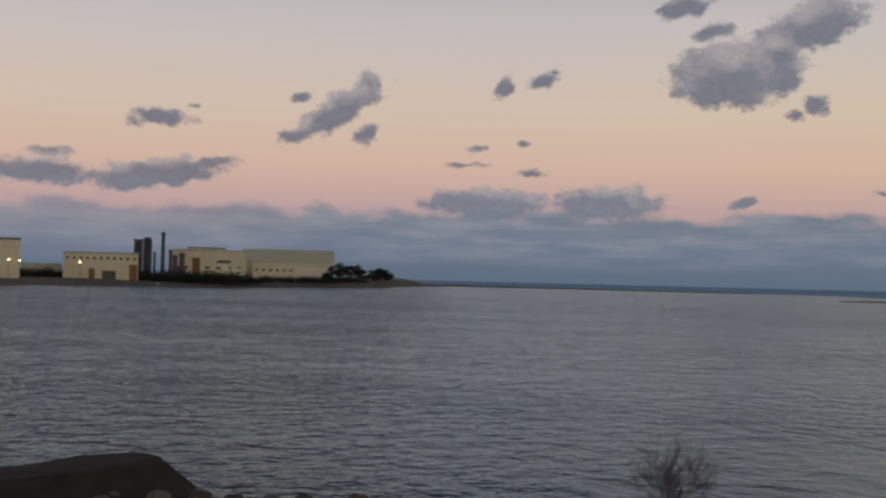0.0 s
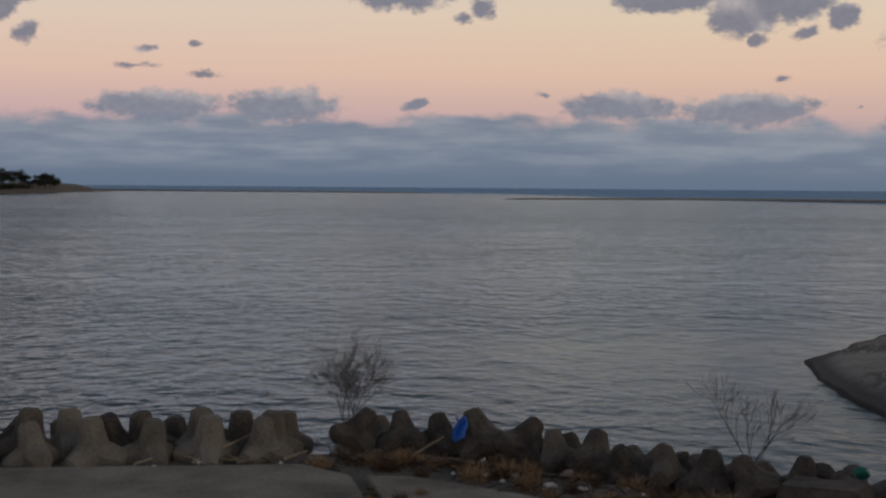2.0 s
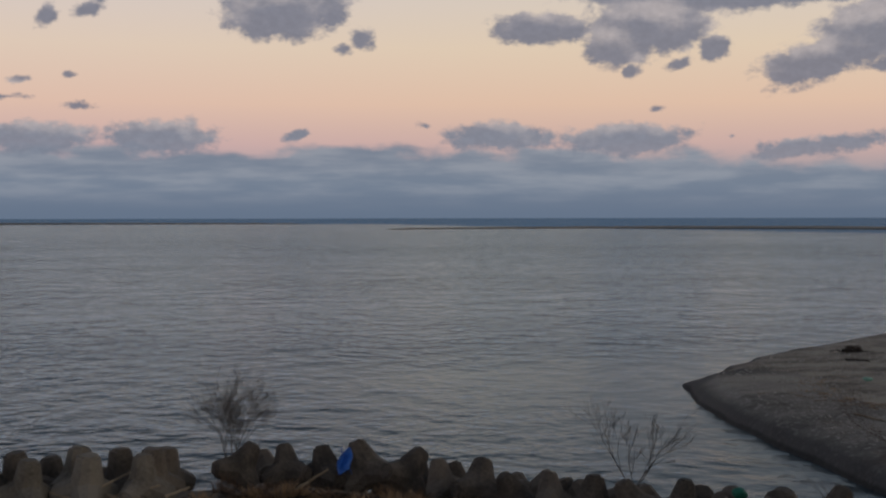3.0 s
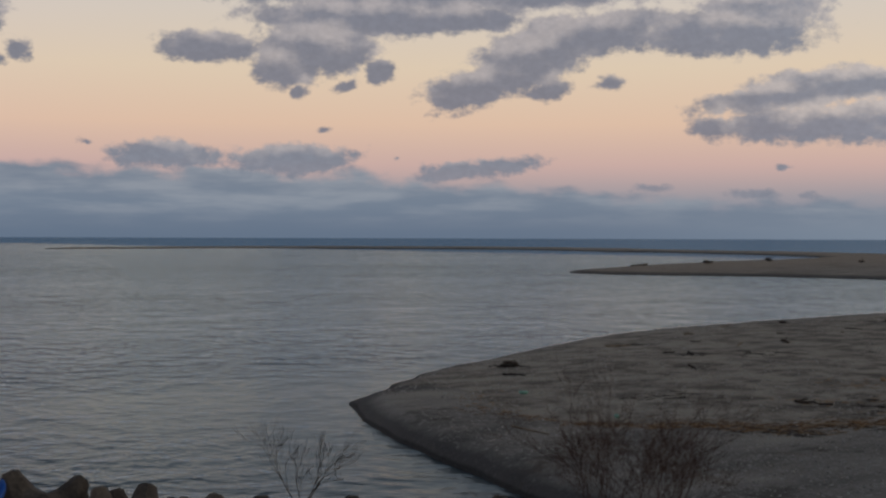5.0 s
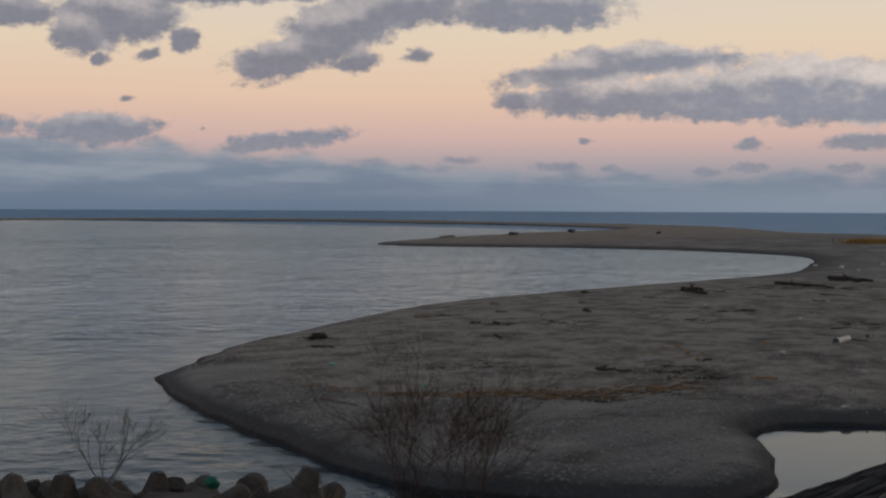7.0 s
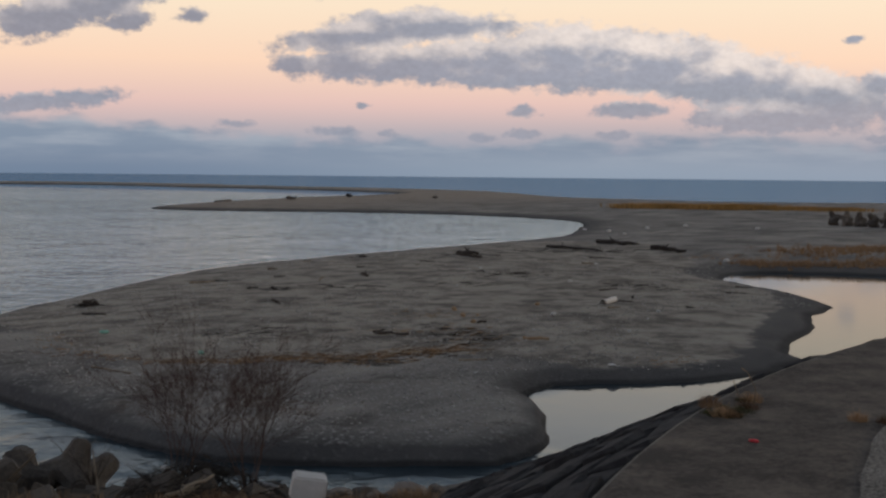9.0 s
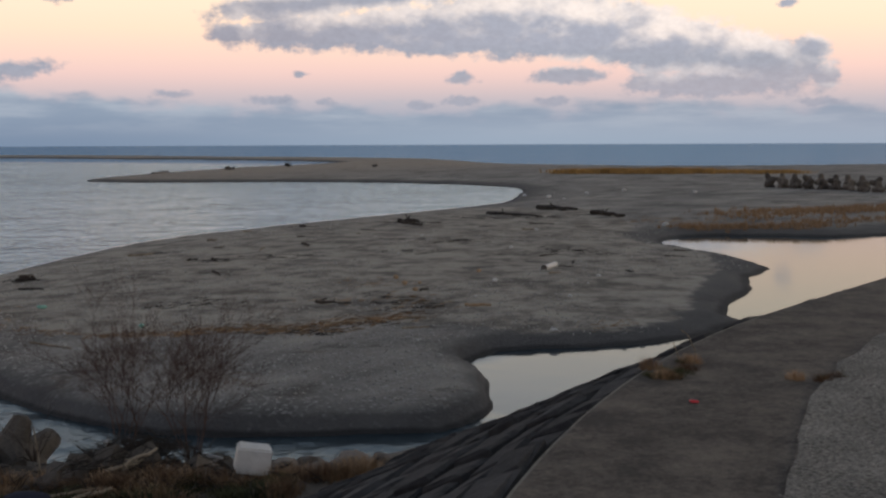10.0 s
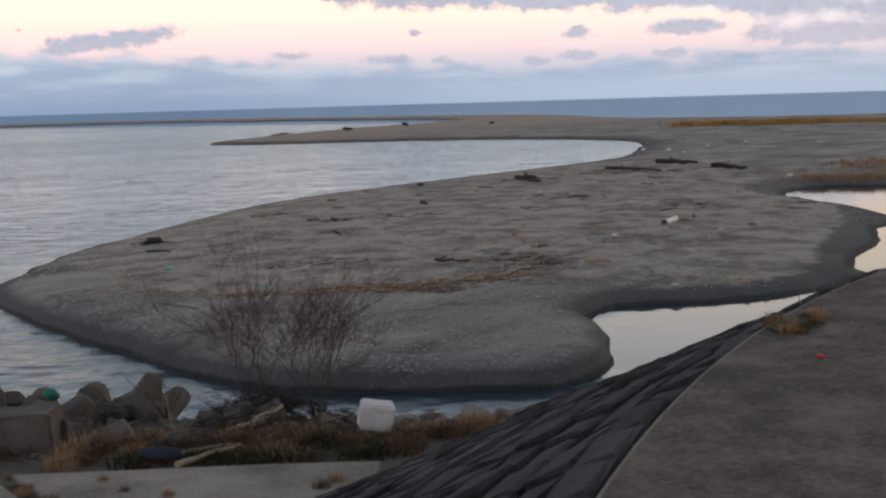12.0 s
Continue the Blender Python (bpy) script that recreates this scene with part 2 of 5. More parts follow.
calm = n.math("MAXIMUM", lee, lee2, clamp=True)
waves = n.math("MULTIPLY", n.math("ADD", n.math("MULTIPLY_ADD", swell, 1.0, n.math("MULTIPLY", cross, 0.34)), n.math("MULTIPLY", chop, 0.30)), gust)
broad = n.math("MULTIPLY", n.noise(n.vec("MULTIPLY", wind, (0.7, 1.0, 0.0)), 0.15, 3.0, 0.55), n.span(n.vec("LENGTH", p), 60.0, 180.0, 0.0, 2.2))
waves = n.math("ADD", waves, broad)
waves = n.math("MULTIPLY", waves, n.math("MULTIPLY_ADD", calm, -0.94, 1.0))
waves = n.math("MULTIPLY", waves, n.math("MULTIPLY", n.span(sep.outputs[0], 12.0, -22.0, 1.0, 2.2), n.math("MAXIMUM", n.span(sep.outputs[0], 8.0, 26.0, 1.0, 0.38), n.span(sep.outputs[1], 48.0, 85.0))))
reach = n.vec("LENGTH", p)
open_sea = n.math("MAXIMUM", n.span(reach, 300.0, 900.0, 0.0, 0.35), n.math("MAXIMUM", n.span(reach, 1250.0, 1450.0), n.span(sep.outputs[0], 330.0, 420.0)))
rough = n.math("MULTIPLY_ADD", open_sea, -0.20, n.span(reach, 60.0, 300.0, 0.17, 0.26))
n.plug(n.math("MULTIPLY_ADD", calm, -0.12, rough), gloss.inputs["Roughness"])
waves = n.math("MULTIPLY", waves, n.math("MULTIPLY_ADD", open_sea, -0.95, 1.0))
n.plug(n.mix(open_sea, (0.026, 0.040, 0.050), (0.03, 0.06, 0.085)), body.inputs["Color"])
# dimmed, bluer sky reflection put into the gloss colour, strongest on open sea
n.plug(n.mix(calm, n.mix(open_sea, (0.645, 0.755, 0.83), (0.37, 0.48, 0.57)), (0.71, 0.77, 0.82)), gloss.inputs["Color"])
wave_bump = n.add("ShaderNodeBump")
wave_bump.inputs["Strength"].default_value = 1.0
wave_bump.inputs["Distance"].default_value = 0.46
n.plug(waves, wave_bump.inputs["Height"])
for node in (body, gloss, edge):
    n.plug(wave_bump.outputs[0], node.inputs["Normal"])

# beach: grey gravel, wet and dark near the waterline, browner on the outer bars
M_BEACH, n, bsdf = material("beach_gravel")
p = world_place(n)
sep = n.add("ShaderNodeSeparateXYZ")
n.plug(p, sep.inputs[0])
stones = n.voronoi(p, 9.0, "Color")
stone_h = n.voronoi(p, 8.0)
pebbles = n.voronoi(p, 19.0, "Color")
grey = n.add("ShaderNodeSeparateColor")
n.plug(stones, grey.inputs[0])
grey2 = n.add("ShaderNodeSeparateColor")
n.plug(pebbles, grey2.inputs[0])
patchy = n.noise(p, 0.09, 5.0, 0.6)
banks = n.noise(n.vec("MULTIPLY", p, (0.10, 0.32, 0.0)), 1.0, 5.0, 0.65)
f = n.math("ADD", n.math("MULTIPLY", patchy, 0.55), n.math("MULTIPLY", banks, 0.45))
base = n.ramp(f, [(0.39, (0.088, 0.083, 0.077)), (0.5, (0.215, 0.204, 0.185)), (0.60, (0.34, 0.318, 0.275))])
speck = n.math("MULTIPLY", n.math("POWER", grey.outputs[0], 9.0), 0.9)
base = n.mix(speck, base, (0.42, 0.41, 0.39))
base = n.mix(n.math("MULTIPLY", n.math("POWER", grey2.outputs[1], 4.0), 0.30), base, (0.30, 0.30, 0.29))
far = n.span(n.math("ADD", sep.outputs[0], sep.outputs[1]), 250.0, 420.0)
sand = n.math("MULTIPLY", far, n.span(sep.outputs[1], 150.0, 260.0))
base = n.mix(n.math("MULTIPLY", sand, 0.85), base, (0.36, 0.30, 0.235))
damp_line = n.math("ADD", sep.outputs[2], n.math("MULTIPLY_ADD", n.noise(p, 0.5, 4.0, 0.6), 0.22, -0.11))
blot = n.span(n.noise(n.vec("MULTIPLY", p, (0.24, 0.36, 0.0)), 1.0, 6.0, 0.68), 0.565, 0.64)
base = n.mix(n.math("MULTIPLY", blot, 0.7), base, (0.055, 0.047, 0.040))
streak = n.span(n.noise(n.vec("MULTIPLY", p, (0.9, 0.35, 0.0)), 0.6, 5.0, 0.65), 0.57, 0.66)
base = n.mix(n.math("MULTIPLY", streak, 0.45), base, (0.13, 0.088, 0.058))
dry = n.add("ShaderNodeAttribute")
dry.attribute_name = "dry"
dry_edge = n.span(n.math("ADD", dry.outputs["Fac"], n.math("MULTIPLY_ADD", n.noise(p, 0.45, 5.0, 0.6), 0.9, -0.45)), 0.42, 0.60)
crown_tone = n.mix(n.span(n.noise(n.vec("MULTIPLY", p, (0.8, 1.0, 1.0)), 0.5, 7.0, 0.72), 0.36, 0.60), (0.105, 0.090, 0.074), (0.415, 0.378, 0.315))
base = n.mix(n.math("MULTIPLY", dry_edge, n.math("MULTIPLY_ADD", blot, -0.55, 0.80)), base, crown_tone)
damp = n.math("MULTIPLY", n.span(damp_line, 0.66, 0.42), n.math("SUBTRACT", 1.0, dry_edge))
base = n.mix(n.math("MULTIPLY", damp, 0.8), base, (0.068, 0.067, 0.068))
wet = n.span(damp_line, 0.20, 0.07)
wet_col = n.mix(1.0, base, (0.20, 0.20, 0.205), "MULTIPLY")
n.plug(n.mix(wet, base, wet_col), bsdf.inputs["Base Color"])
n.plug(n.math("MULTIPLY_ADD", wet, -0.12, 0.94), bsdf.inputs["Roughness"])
bump(n, bsdf, n.math("ADD", stone_h, n.noise(p, 18.0, 4.0, 0.6)), 0.8, 0.05)

M_LAND = rough_material("bank_soil", (0.070, 0.060, 0.049), (0.21, 0.180, 0.145), 0.35, 7.0, 0.95, 0.05)
M_DARK = rough_material("mound_earth", (0.020, 0.017, 0.014), (0.055, 0.045, 0.036), 0.6, 9.0, 0.97, 0.05)
M_SLAB = rough_material("apron_concrete", (0.12, 0.105, 0.083), (0.36, 0.325, 0.265), 0.34, 9.0, 0.9, 0.008, 0.32, low=0.38, high=0.62)
M_BLOCK = rough_material("armour_concrete", (0.085, 0.077, 0.064), (0.235, 0.215, 0.180), 1.1, 12.0, 0.93, 0.02, 0.4, 0.30)
M_BLOCK_DARK = rough_material("wet_armour_concrete", (0.046, 0.040, 0.035), (0.165, 0.142, 0.117), 1.1, 12.0, 0.9, 0.02, 0.4, 0.25)
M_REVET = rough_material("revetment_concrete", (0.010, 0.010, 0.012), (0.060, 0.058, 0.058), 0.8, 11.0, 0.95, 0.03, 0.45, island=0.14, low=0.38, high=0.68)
M_CREST = rough_material("levee_verge_concrete", (0.042, 0.036, 0.031), (0.155, 0.132, 0.108), 2.4, 26.0, 0.95, 0.015, 0.45, low=0.42, high=0.62)
M_ROAD = rough_material("levee_gravel_track", (0.075, 0.072, 0.064), (0.33, 0.315, 0.28), 1.4, 34.0, 0.95, 0.03, 0.7, low=0.42, high=0.62)


# ---------------------------------------------------------------- mesh helpers
def mesh_data(name, verts, faces, mat, smooth=False):
    me = bpy.data.meshes.new(name)
    me.from_pydata([tuple(v) for v in verts], [], [tuple(f) for f in faces])
    me.materials.append(mat)
    if smooth:
        me.shade_smooth()
    me.update()
    return me


def bm_data(name, bm, mat, smooth=False):
    me = bpy.data.meshes.new(name)
    bm.to_mesh(me)
    bm.free()
    me.materials.append(mat)
    if smooth:
        me.shade_smooth()
    return me


def part(name, data, parent=None, label="", m=None):
    ob = new(name, data)
    if parent is not None:
        ob.parent = parent
    if m is not None:
        ob.matrix_basis = m
    if label:
        tagged(ob, label)
    return ob


def smooth_ring(points, steps=5, closed=True):
    """A Catmull-Rom curve through a few corner points."""
    q = np.array(points, float)
    out = []
    count = len(q) if closed else len(q) - 1
    for i in range(count):
        if closed:
            a, b, c, d = q[i - 1], q[i], q[(i + 1) % len(q)], q[(i + 2) % len(q)]
        else:
            a, b, c, d = q[max(i - 1, 0)], q[i], q[i + 1], q[min(i + 2, len(q) - 1)]
        for k in range(steps):
            t = k / steps
            out.append(0.5 * (2 * b + (c - a) * t + (2 * a - 5 * b + 4 * c - d) * t * t + (3 * b - a - 3 * c + d) * t ** 3))
    return np.array(out)


def inside_distance(px, py, ring):
    """Distance to a ring's edge, positive inside."""
    best = np.full(px.shape, 1e18)
    inside = np.zeros(px.shape, bool)
    for (ax, ay), (bx, by) in zip(ring, np.roll(ring, -1, axis=0)):
        dx, dy = bx - ax, by - ay
        t = np.clip(((px - ax) * dx + (py - ay) * dy) / (dx * dx + dy * dy + 1e-12), 0, 1)
        best = np.minimum(best, (px - ax - t * dx) ** 2 + (py - ay - t * dy) ** 2)
        if ay != by:
            inside ^= ((ay > py) != (by > py)) & (px < dx * (py - ay) / dy + ax)
    d = np.sqrt(best)
    return np.where(inside, d, -d)


def ripple(x, y, seed, waves=7, size=1.0):
    """A cheap smooth random relief between about -1 and 1."""
    r = np.random.RandomState(seed)
    z = np.zeros_like(x)
    for k in range(waves):
        a, f, ph = r.uniform(0, 6.28), r.uniform(0.5, 2.2) / size, r.uniform(0, 6.28)
        z += np.sin((x * np.cos(a) + y * np.sin(a)) * f + ph) / (waves ** 0.5)
    return z


# ---------------------------------------------------------------- levee line
CREST_Z = 6.9


def shoulder_y(x):
    return 4.32 - 0.0255 * np.minimum(np.asarray(x, float) - 12.0, 0.0) ** 2


def fall_at(x):
    """Run of the levee's face for each metre of drop; the face lies flatter downstream."""
    return 2.13 + 0.27 * np.clip((np.asarray(x, float) - 15.0) / 13.0, 0, 1)


def levee_offset(x, y):
    """Metres outward from the shoulder of the levee."""
    slope = -0.051 * np.minimum(x - 12.0, 0.0)
    return (y - shoulder_y(x)) / np.sqrt(1 + np.minimum(slope, 1.3) ** 2)


# ---------------------------------------------------------------- shores
SPIT_NORTH = [(31.7, 54.5), (32.8, 56.3), (35.0, 58.7), (39.2, 62.5), (44.4, 66.7), (52.2, 71.4), (73.1, 82.6), (91, 86.5), (111, 89), (137, 92), (151, 95.5),
              (171, 105), (203, 124), (214, 142), (218, 160), (216, 178), (208, 196), (198, 209), (193, 221), (195, 234)]
BAR_INNER = [(212, 248), (258, 275), (310, 300), (370, 322), (428, 352), (450, 372), (475, 420), (497, 485), (505, 540), (497, 568),
             (508, 612), (512, 690), (427, 775), (307, 786), (246, 778)]
BAR_SEA = [(250, 800), (340, 838), (470, 834), (572, 752), (580, 640), (556, 560), (545, 470), (530, 400), (500, 345), (440, 285),
           (404, 246), (388, 208), (392, 172), (446, 126), (700, 40), (1600, -250), (1600, -500), (320, -60), (175, 16)]
POND_SHORE = [(150, 24), (132, 29.5), (115.5, 35), (112, 42.5), (107.5, 48.2), (97.5, 45.5), (89.6, 36.3), (85, 32.4), (80.6, 30.4),
              (75, 29.6), (69, 26.9), (64, 26), (59.5, 24.2), (57.5, 22.9), (54, 22.9), (50.8, 22.8), (47.5, 24.5), (45, 27.4)]
SPIT_SOUTH = [(43, 27.9), (41, 27.5), (38.6, 25.2), (36, 23), (33.4, 21.5), (31, 21.6), (29.4, 22.9), (27.5, 25.2), (25.9, 28.3),
              (25.6, 31), (26.2, 34.6), (27.2, 39.5), (28.2, 44), (29.5, 48.6), (30.8, 52.6)]
SOUTH_LINE = SPIT_SOUTH[1:]
BEACH = smooth_ring(SPIT_NORTH + BAR_INNER + BAR_SEA + POND_SHORE + SPIT_SOUTH, 4)
BANK = smooth_ring([(-60, 44), (-28, 44), (-10, 42), (4, 40), (10.5, 38.6), (14.2, 34), (17.2, 30.2), (19.8, 26.9), (22.2, 24.5), (24.6, 22.0),
                    (30, 19), (20, 2), (-20, 0), (-60, 10)], 5)
FAR_BANK = smooth_ring([(-420, 420), (-300, 545), (-217, 640), (-170, 715), (-130, 785), (-90, 900), (-52, 1050), (-20, 1260), (10, 1400),
                        (60, 1480), (200, 1420), (318, 1335), (332, 1350), (200, 1500), (40, 1600), (-100, 1750), (-700, 2200), (-1500, 1500)], 4)


def ground_height(x, y):
    """The lie of the land, in metres over the water."""
    z = np.full(x.shape, -2.0)
    r = np.hypot(x, y)
    wob = ripple(x, y, 5, 8, 2.2)
    d = inside_distance(x, y, BEACH) + 0.16 * ripple(x, y, 3, 8, 1.2) * np.clip(r / 60, 0.5, 1.2)
    shore = np.where(d < 0, d * 0.25, 0.27 * np.minimum(d, 1.5) + 0.055 * np.clip(d - 1.5, 0, 9) + 0.012 * np.clip(d - 10.5, 0, 60))
    shore += np.where(d > 3, 0.05 * wob * np.clip((d - 3) / 6, 0, 1), 0) + 0.10 * ripple(x, y, 9, 6, 7.0) * np.clip((d - 3) / 9, 0, 1)
    near = np.full(x.shape, 1e9)
    for (ax, ay), (bx, by) in zip(SOUTH_LINE, SOUTH_LINE[1:]):
        t = np.clip(((x - ax) * (bx - ax) + (y - ay) * (by - ay)) / ((bx - ax) ** 2 + (by - ay) ** 2), 0, 1)
        near = np.minimum(near, np.hypot(x - ax - t * (bx - ax), y - ay - t * (by - ay)))
    shore += np.where(d > 0, 0.40 * np.minimum(d / 0.4, 1) * np.clip(1 - near / 7.0, 0, 1), 0)
    z = np.maximum(z, np.maximum(shore, -2))
    d = inside_distance(x, y, BANK) + 0.3 * wob
    bank = np.where(d < 0, d * 0.35, np.minimum(0.22 * d, 0.80 + 0.03 * wob))
    z = np.maximum(z, np.maximum(bank, -2))
    d = inside_distance(x, y, FAR_BANK)
    land = np.where(d < 0, d * 0.2, np.minimum(0.08 * d, 1.2) + np.clip(0.05 * (d - 14), 0, 2.4) * (y < 1300))
    bear = np.degrees(np.arctan2(-x, y))
    land += 5.6 * np.clip(d / 10, 0, 1) * np.clip((bear - 0.7) / 0.9, 0, 1) * np.clip((6.0 - bear) / 2.0, 0, 1) * (r < 1500)
    z = np.maximum(z, np.maximum(land, -2))
    off = levee_offset(x, y)
    z = np.maximum(z, np.minimum(CREST_Z, CREST_Z - off / fall_at(x)) - 0.25 - 0.4 * (off < 0) - 0.10 * np.clip(off + 40, -60, 0))
    return z


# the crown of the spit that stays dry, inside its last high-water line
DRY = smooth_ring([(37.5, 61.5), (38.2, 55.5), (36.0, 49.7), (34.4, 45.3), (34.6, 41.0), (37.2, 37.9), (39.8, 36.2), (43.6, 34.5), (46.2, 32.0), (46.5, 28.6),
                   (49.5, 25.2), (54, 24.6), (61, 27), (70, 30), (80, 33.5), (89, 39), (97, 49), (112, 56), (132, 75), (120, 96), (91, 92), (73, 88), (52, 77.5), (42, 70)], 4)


def build_ground():
    fine = np.radians(np.arange(24.0, -79.0, -0.17))
    rough = np.radians(np.arange(-79.0, -336.0, -3.0))
    ang = np.concatenate([fine, rough])
    rad = np.concatenate([[0.01], 2.0 * (4850 / 2.0) ** (np.arange(470) / 469)])
    a, r = np.meshgrid(ang, rad, indexing="ij")
    x, y = -np.sin(a) * r, np.cos(a) * r
    z = ground_height(x, y)
    na, nr = a.shape
    idx = np.arange(na * nr).reshape(na, nr)
    nxt = np.roll(idx, -1, axis=0)
    quads = np.stack([idx[:, :-1], nxt[:, :-1], nxt[:, 1:], idx[:, 1:]], -1).reshape(-1, 4)
    # leave out what lies well under water, but for the sheet's last rings
    zz = z.ravel()
    keep = (zz[quads].max(1) > -1.2)
    keep |= (np.arange(len(quads)) % (nr - 1)) > nr - 8
    quads = quads[keep][:, ::-1]
    me = bpy.data.meshes.new("ground")
    me.vertices.add(na * nr)
    me.vertices.foreach_set("co", np.stack([x, y, z], -1).astype(np.float32).ravel())
    me.loops.add(len(quads) * 4)
    me.polygons.add(len(quads))
    me.loops.foreach_set("vertex_index", quads.astype(np.int32).ravel())
    me.polygons.foreach_set("loop_start", np.arange(0, len(quads) * 4, 4, dtype=np.int32))
    mx, my = x.ravel()[quads].mean(1), y.ravel()[quads].mean(1)
    soil = (inside_distance(mx, my, BANK) > -0.6) | (levee_offset(mx, my) < 15.5) | (mx < -20) | ((my > 900) & (mx < 90))
    me.polygons.foreach_set("material_index", soil.astype(np.int32))
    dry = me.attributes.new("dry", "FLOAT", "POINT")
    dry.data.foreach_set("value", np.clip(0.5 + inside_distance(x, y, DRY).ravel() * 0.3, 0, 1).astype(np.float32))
    me.materials.append(M_BEACH)
    me.materials.append(M_LAND)
    me.update(calc_edges=True)
    me.validate()
    me.shade_smooth()
    return tagged(new("ground", me), "dark grey gravel beach spits and bare river bank", "ground", kind="structure")


build_ground()

# water: one level sheet to the horizon
bm = bmesh.new()
bmesh.ops.create_circle(bm, cap_ends=True, radius=4900, segments=256)
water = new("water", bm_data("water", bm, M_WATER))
tagged(water, "wind-rippled grey river mouth and open sea at dusk", "water", kind="structure")


# ---------------------------------------------------------------- levee
def build_levee():
    levee = tagged(new("levee"), "concrete river levee with gravel track on its crest", "levee", kind="structure")
    xs = np.concatenate([np.arange(-16, 26, 0.5), np.arange(26, 160, 4.0)])
    # edge of the gravel track runs 0.9 to 1.3 m inside the shoulder

    def strip(name, off_a, off_b, mat, z, label, thick=0.35, wave=0.0):
        r = random.Random(7)
        v, f = [], []
        for x in xs:
            s = -0.051 * min(x - 12.0, 0.0)
            ln = math.hypot(1, s)
            nx, ny = -s / ln, 1 / ln
            for o in (off_a + r.uniform(-wave, wave), off_b):
                for dz in (0, -thick):
                    v.append((x + nx * o, float(shoulder_y(x)) + ny * o, z + dz))
        for i in range(len(xs) - 1):
            a, b = 4 * i, 4 * i + 4
            f += [(a, b, b + 2, a + 2), (a + 2, b + 2, b + 3, a + 3), (a, a + 1, b + 1, b)]
        return part(name, mesh_data(name, v, f, mat), levee, label)

    strip("verge", 0.0, -1.25, M_CREST, CREST_Z, "brown weathered concrete verge")
    strip("gravel_track", -1.22, -7.0, M_ROAD, CREST_Z + 0.012, "pale grey gravel track", wave=0.04)
    strip("back_verge", -7.0, -30.0, M_LAND, CREST_Z - 0.02, "bare soil shoulder")
    strip("coping", 0.02, 0.0, M_BLOCK, CREST_Z - 0.004, "worn concrete coping along the levee edge", 0.12)
    # bed of the block facing
    v, f = [], []
    for x in xs:
        s = -0.051 * min(x - 12.0, 0.0)
        ln = math.hypot(1, s)
        for off in (0.03, 6.0, 12.0, 17.3):
            px, py = x - s / ln * off, float(shoulder_y(x)) + off / ln
            v.append((px, py, CREST_Z - off / float(fall_at(px)) - 0.09))
    for i in range(len(xs) - 1):
        for k in range(3):
            a, b = 4 * i + k, 4 * i + 4 + k
            f.append((a, b, b + 1, a + 1))
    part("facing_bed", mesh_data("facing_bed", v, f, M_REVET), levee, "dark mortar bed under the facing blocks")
    return levee


levee = build_levee()

# ---------------------------------------------------------------- apron slabs at the foot of the levee
apron = tagged(new("apron"), "pale cast concrete apron slabs with open joints", "pavement", kind="structure")


def slab(corners, top=1.0, thick=0.4):
    bm = bmesh.new()
    vs = [bm.verts.new((x, y, top)) for x, y in corners]
    face = bm.faces.new(vs)
    if face.normal.z < 0 or face.calc_area() and sum(
            (corners[i][0] * corners[(i + 1) % len(corners)][1] - corners[(i + 1) % len(corners)][0] * corners[i][1]) for i in range(len(corners))) < 0:
        face.normal_flip()
    got = bmesh.ops.extrude_face_region(bm, geom=[face])
    bmesh.ops.translate(bm, verts=[g for g in got["geom"] if isinstance(g, bmesh.types.BMVert)], vec=(0, 0, -thick))
    bmesh.ops.recalc_face_normals(bm, faces=bm.faces)
    bmesh.ops.bevel(bm, geom=[e for e in bm.edges if all(abs(v.co.z - top) < 1e-4 for v in e.verts)], offset=0.03, segments=2, affect="EDGES")
    return part("slab", bm_data("slab", bm, M_SLAB), apron)


slab([(-24, 38.6), (-6.35, 36.0), (-4.3, 29.0), (-2.6, 17), (-22, 17)])
slab([(-6.0, 35.9), (4.9, 34.2), (5.9, 32.6), (5.75, 27.8), (5.5, 18), (-2.2, 17), (-4.0, 29.0)])
slab([(6.3, 32.5), (7.5, 32.1), (9.7, 29.6), (11.6, 27.0), (13.9, 24.3), (13.2, 21.5), (11.2, 17), (5.9, 18), (6.1, 27.8)])
slab([(14.2, 24.0), (16.4, 21.6), (18.0, 19.9), (19.4, 18.2), (17.6, 16.8), (11.7, 17), (13.6, 21.5)])


# ---------------------------------------------------------------- more materials
M_BARK = rough_material("bark", (0.030, 0.022, 0.017), (0.085, 0.066, 0.052), 3.0, 30.0, 0.9, 0.01)
M_TWIG = rough_material("red_twig", (0.050, 0.028, 0.021), (0.125, 0.073, 0.054), 3.0, 30.0, 0.9, 0.01)
M_DRIFT = rough_material("driftwood", (0.16, 0.125, 0.085), (0.36, 0.30, 0.22), 2.0, 26.0, 0.9, 0.01, 0.4, 0.3)
M_CHAR = rough_material("dark_driftwood", (0.018, 0.014, 0.011), (0.060, 0.046, 0.036), 2.0, 22.0, 0.95, 0.02, 0.4, 0.3)
M_STRAW = rough_material("dry_grass", (0.11, 0.064, 0.036), (0.37, 0.245, 0.140), 4.0, 20.0, 0.95, 0.0, 0.5, 0.5)
M_OCHRE = rough_material("autumn_beach_grass", (0.28, 0.17, 0.055), (0.55, 0.34, 0.125), 0.2, 3.0, 0.95, 0.0, 0.5, 0.3)
M_GREEN = rough_material("low_weed", (0.028, 0.032, 0.012), (0.075, 0.080, 0.030), 2.0, 16.0, 0.95, 0.0, 0.5, 0.3)
M_STONE = rough_material("river_stone", (0.085, 0.072, 0.061), (0.27, 0.232, 0.198), 1.6, 14.0, 0.9, 0.02, 0.4, 0.5)
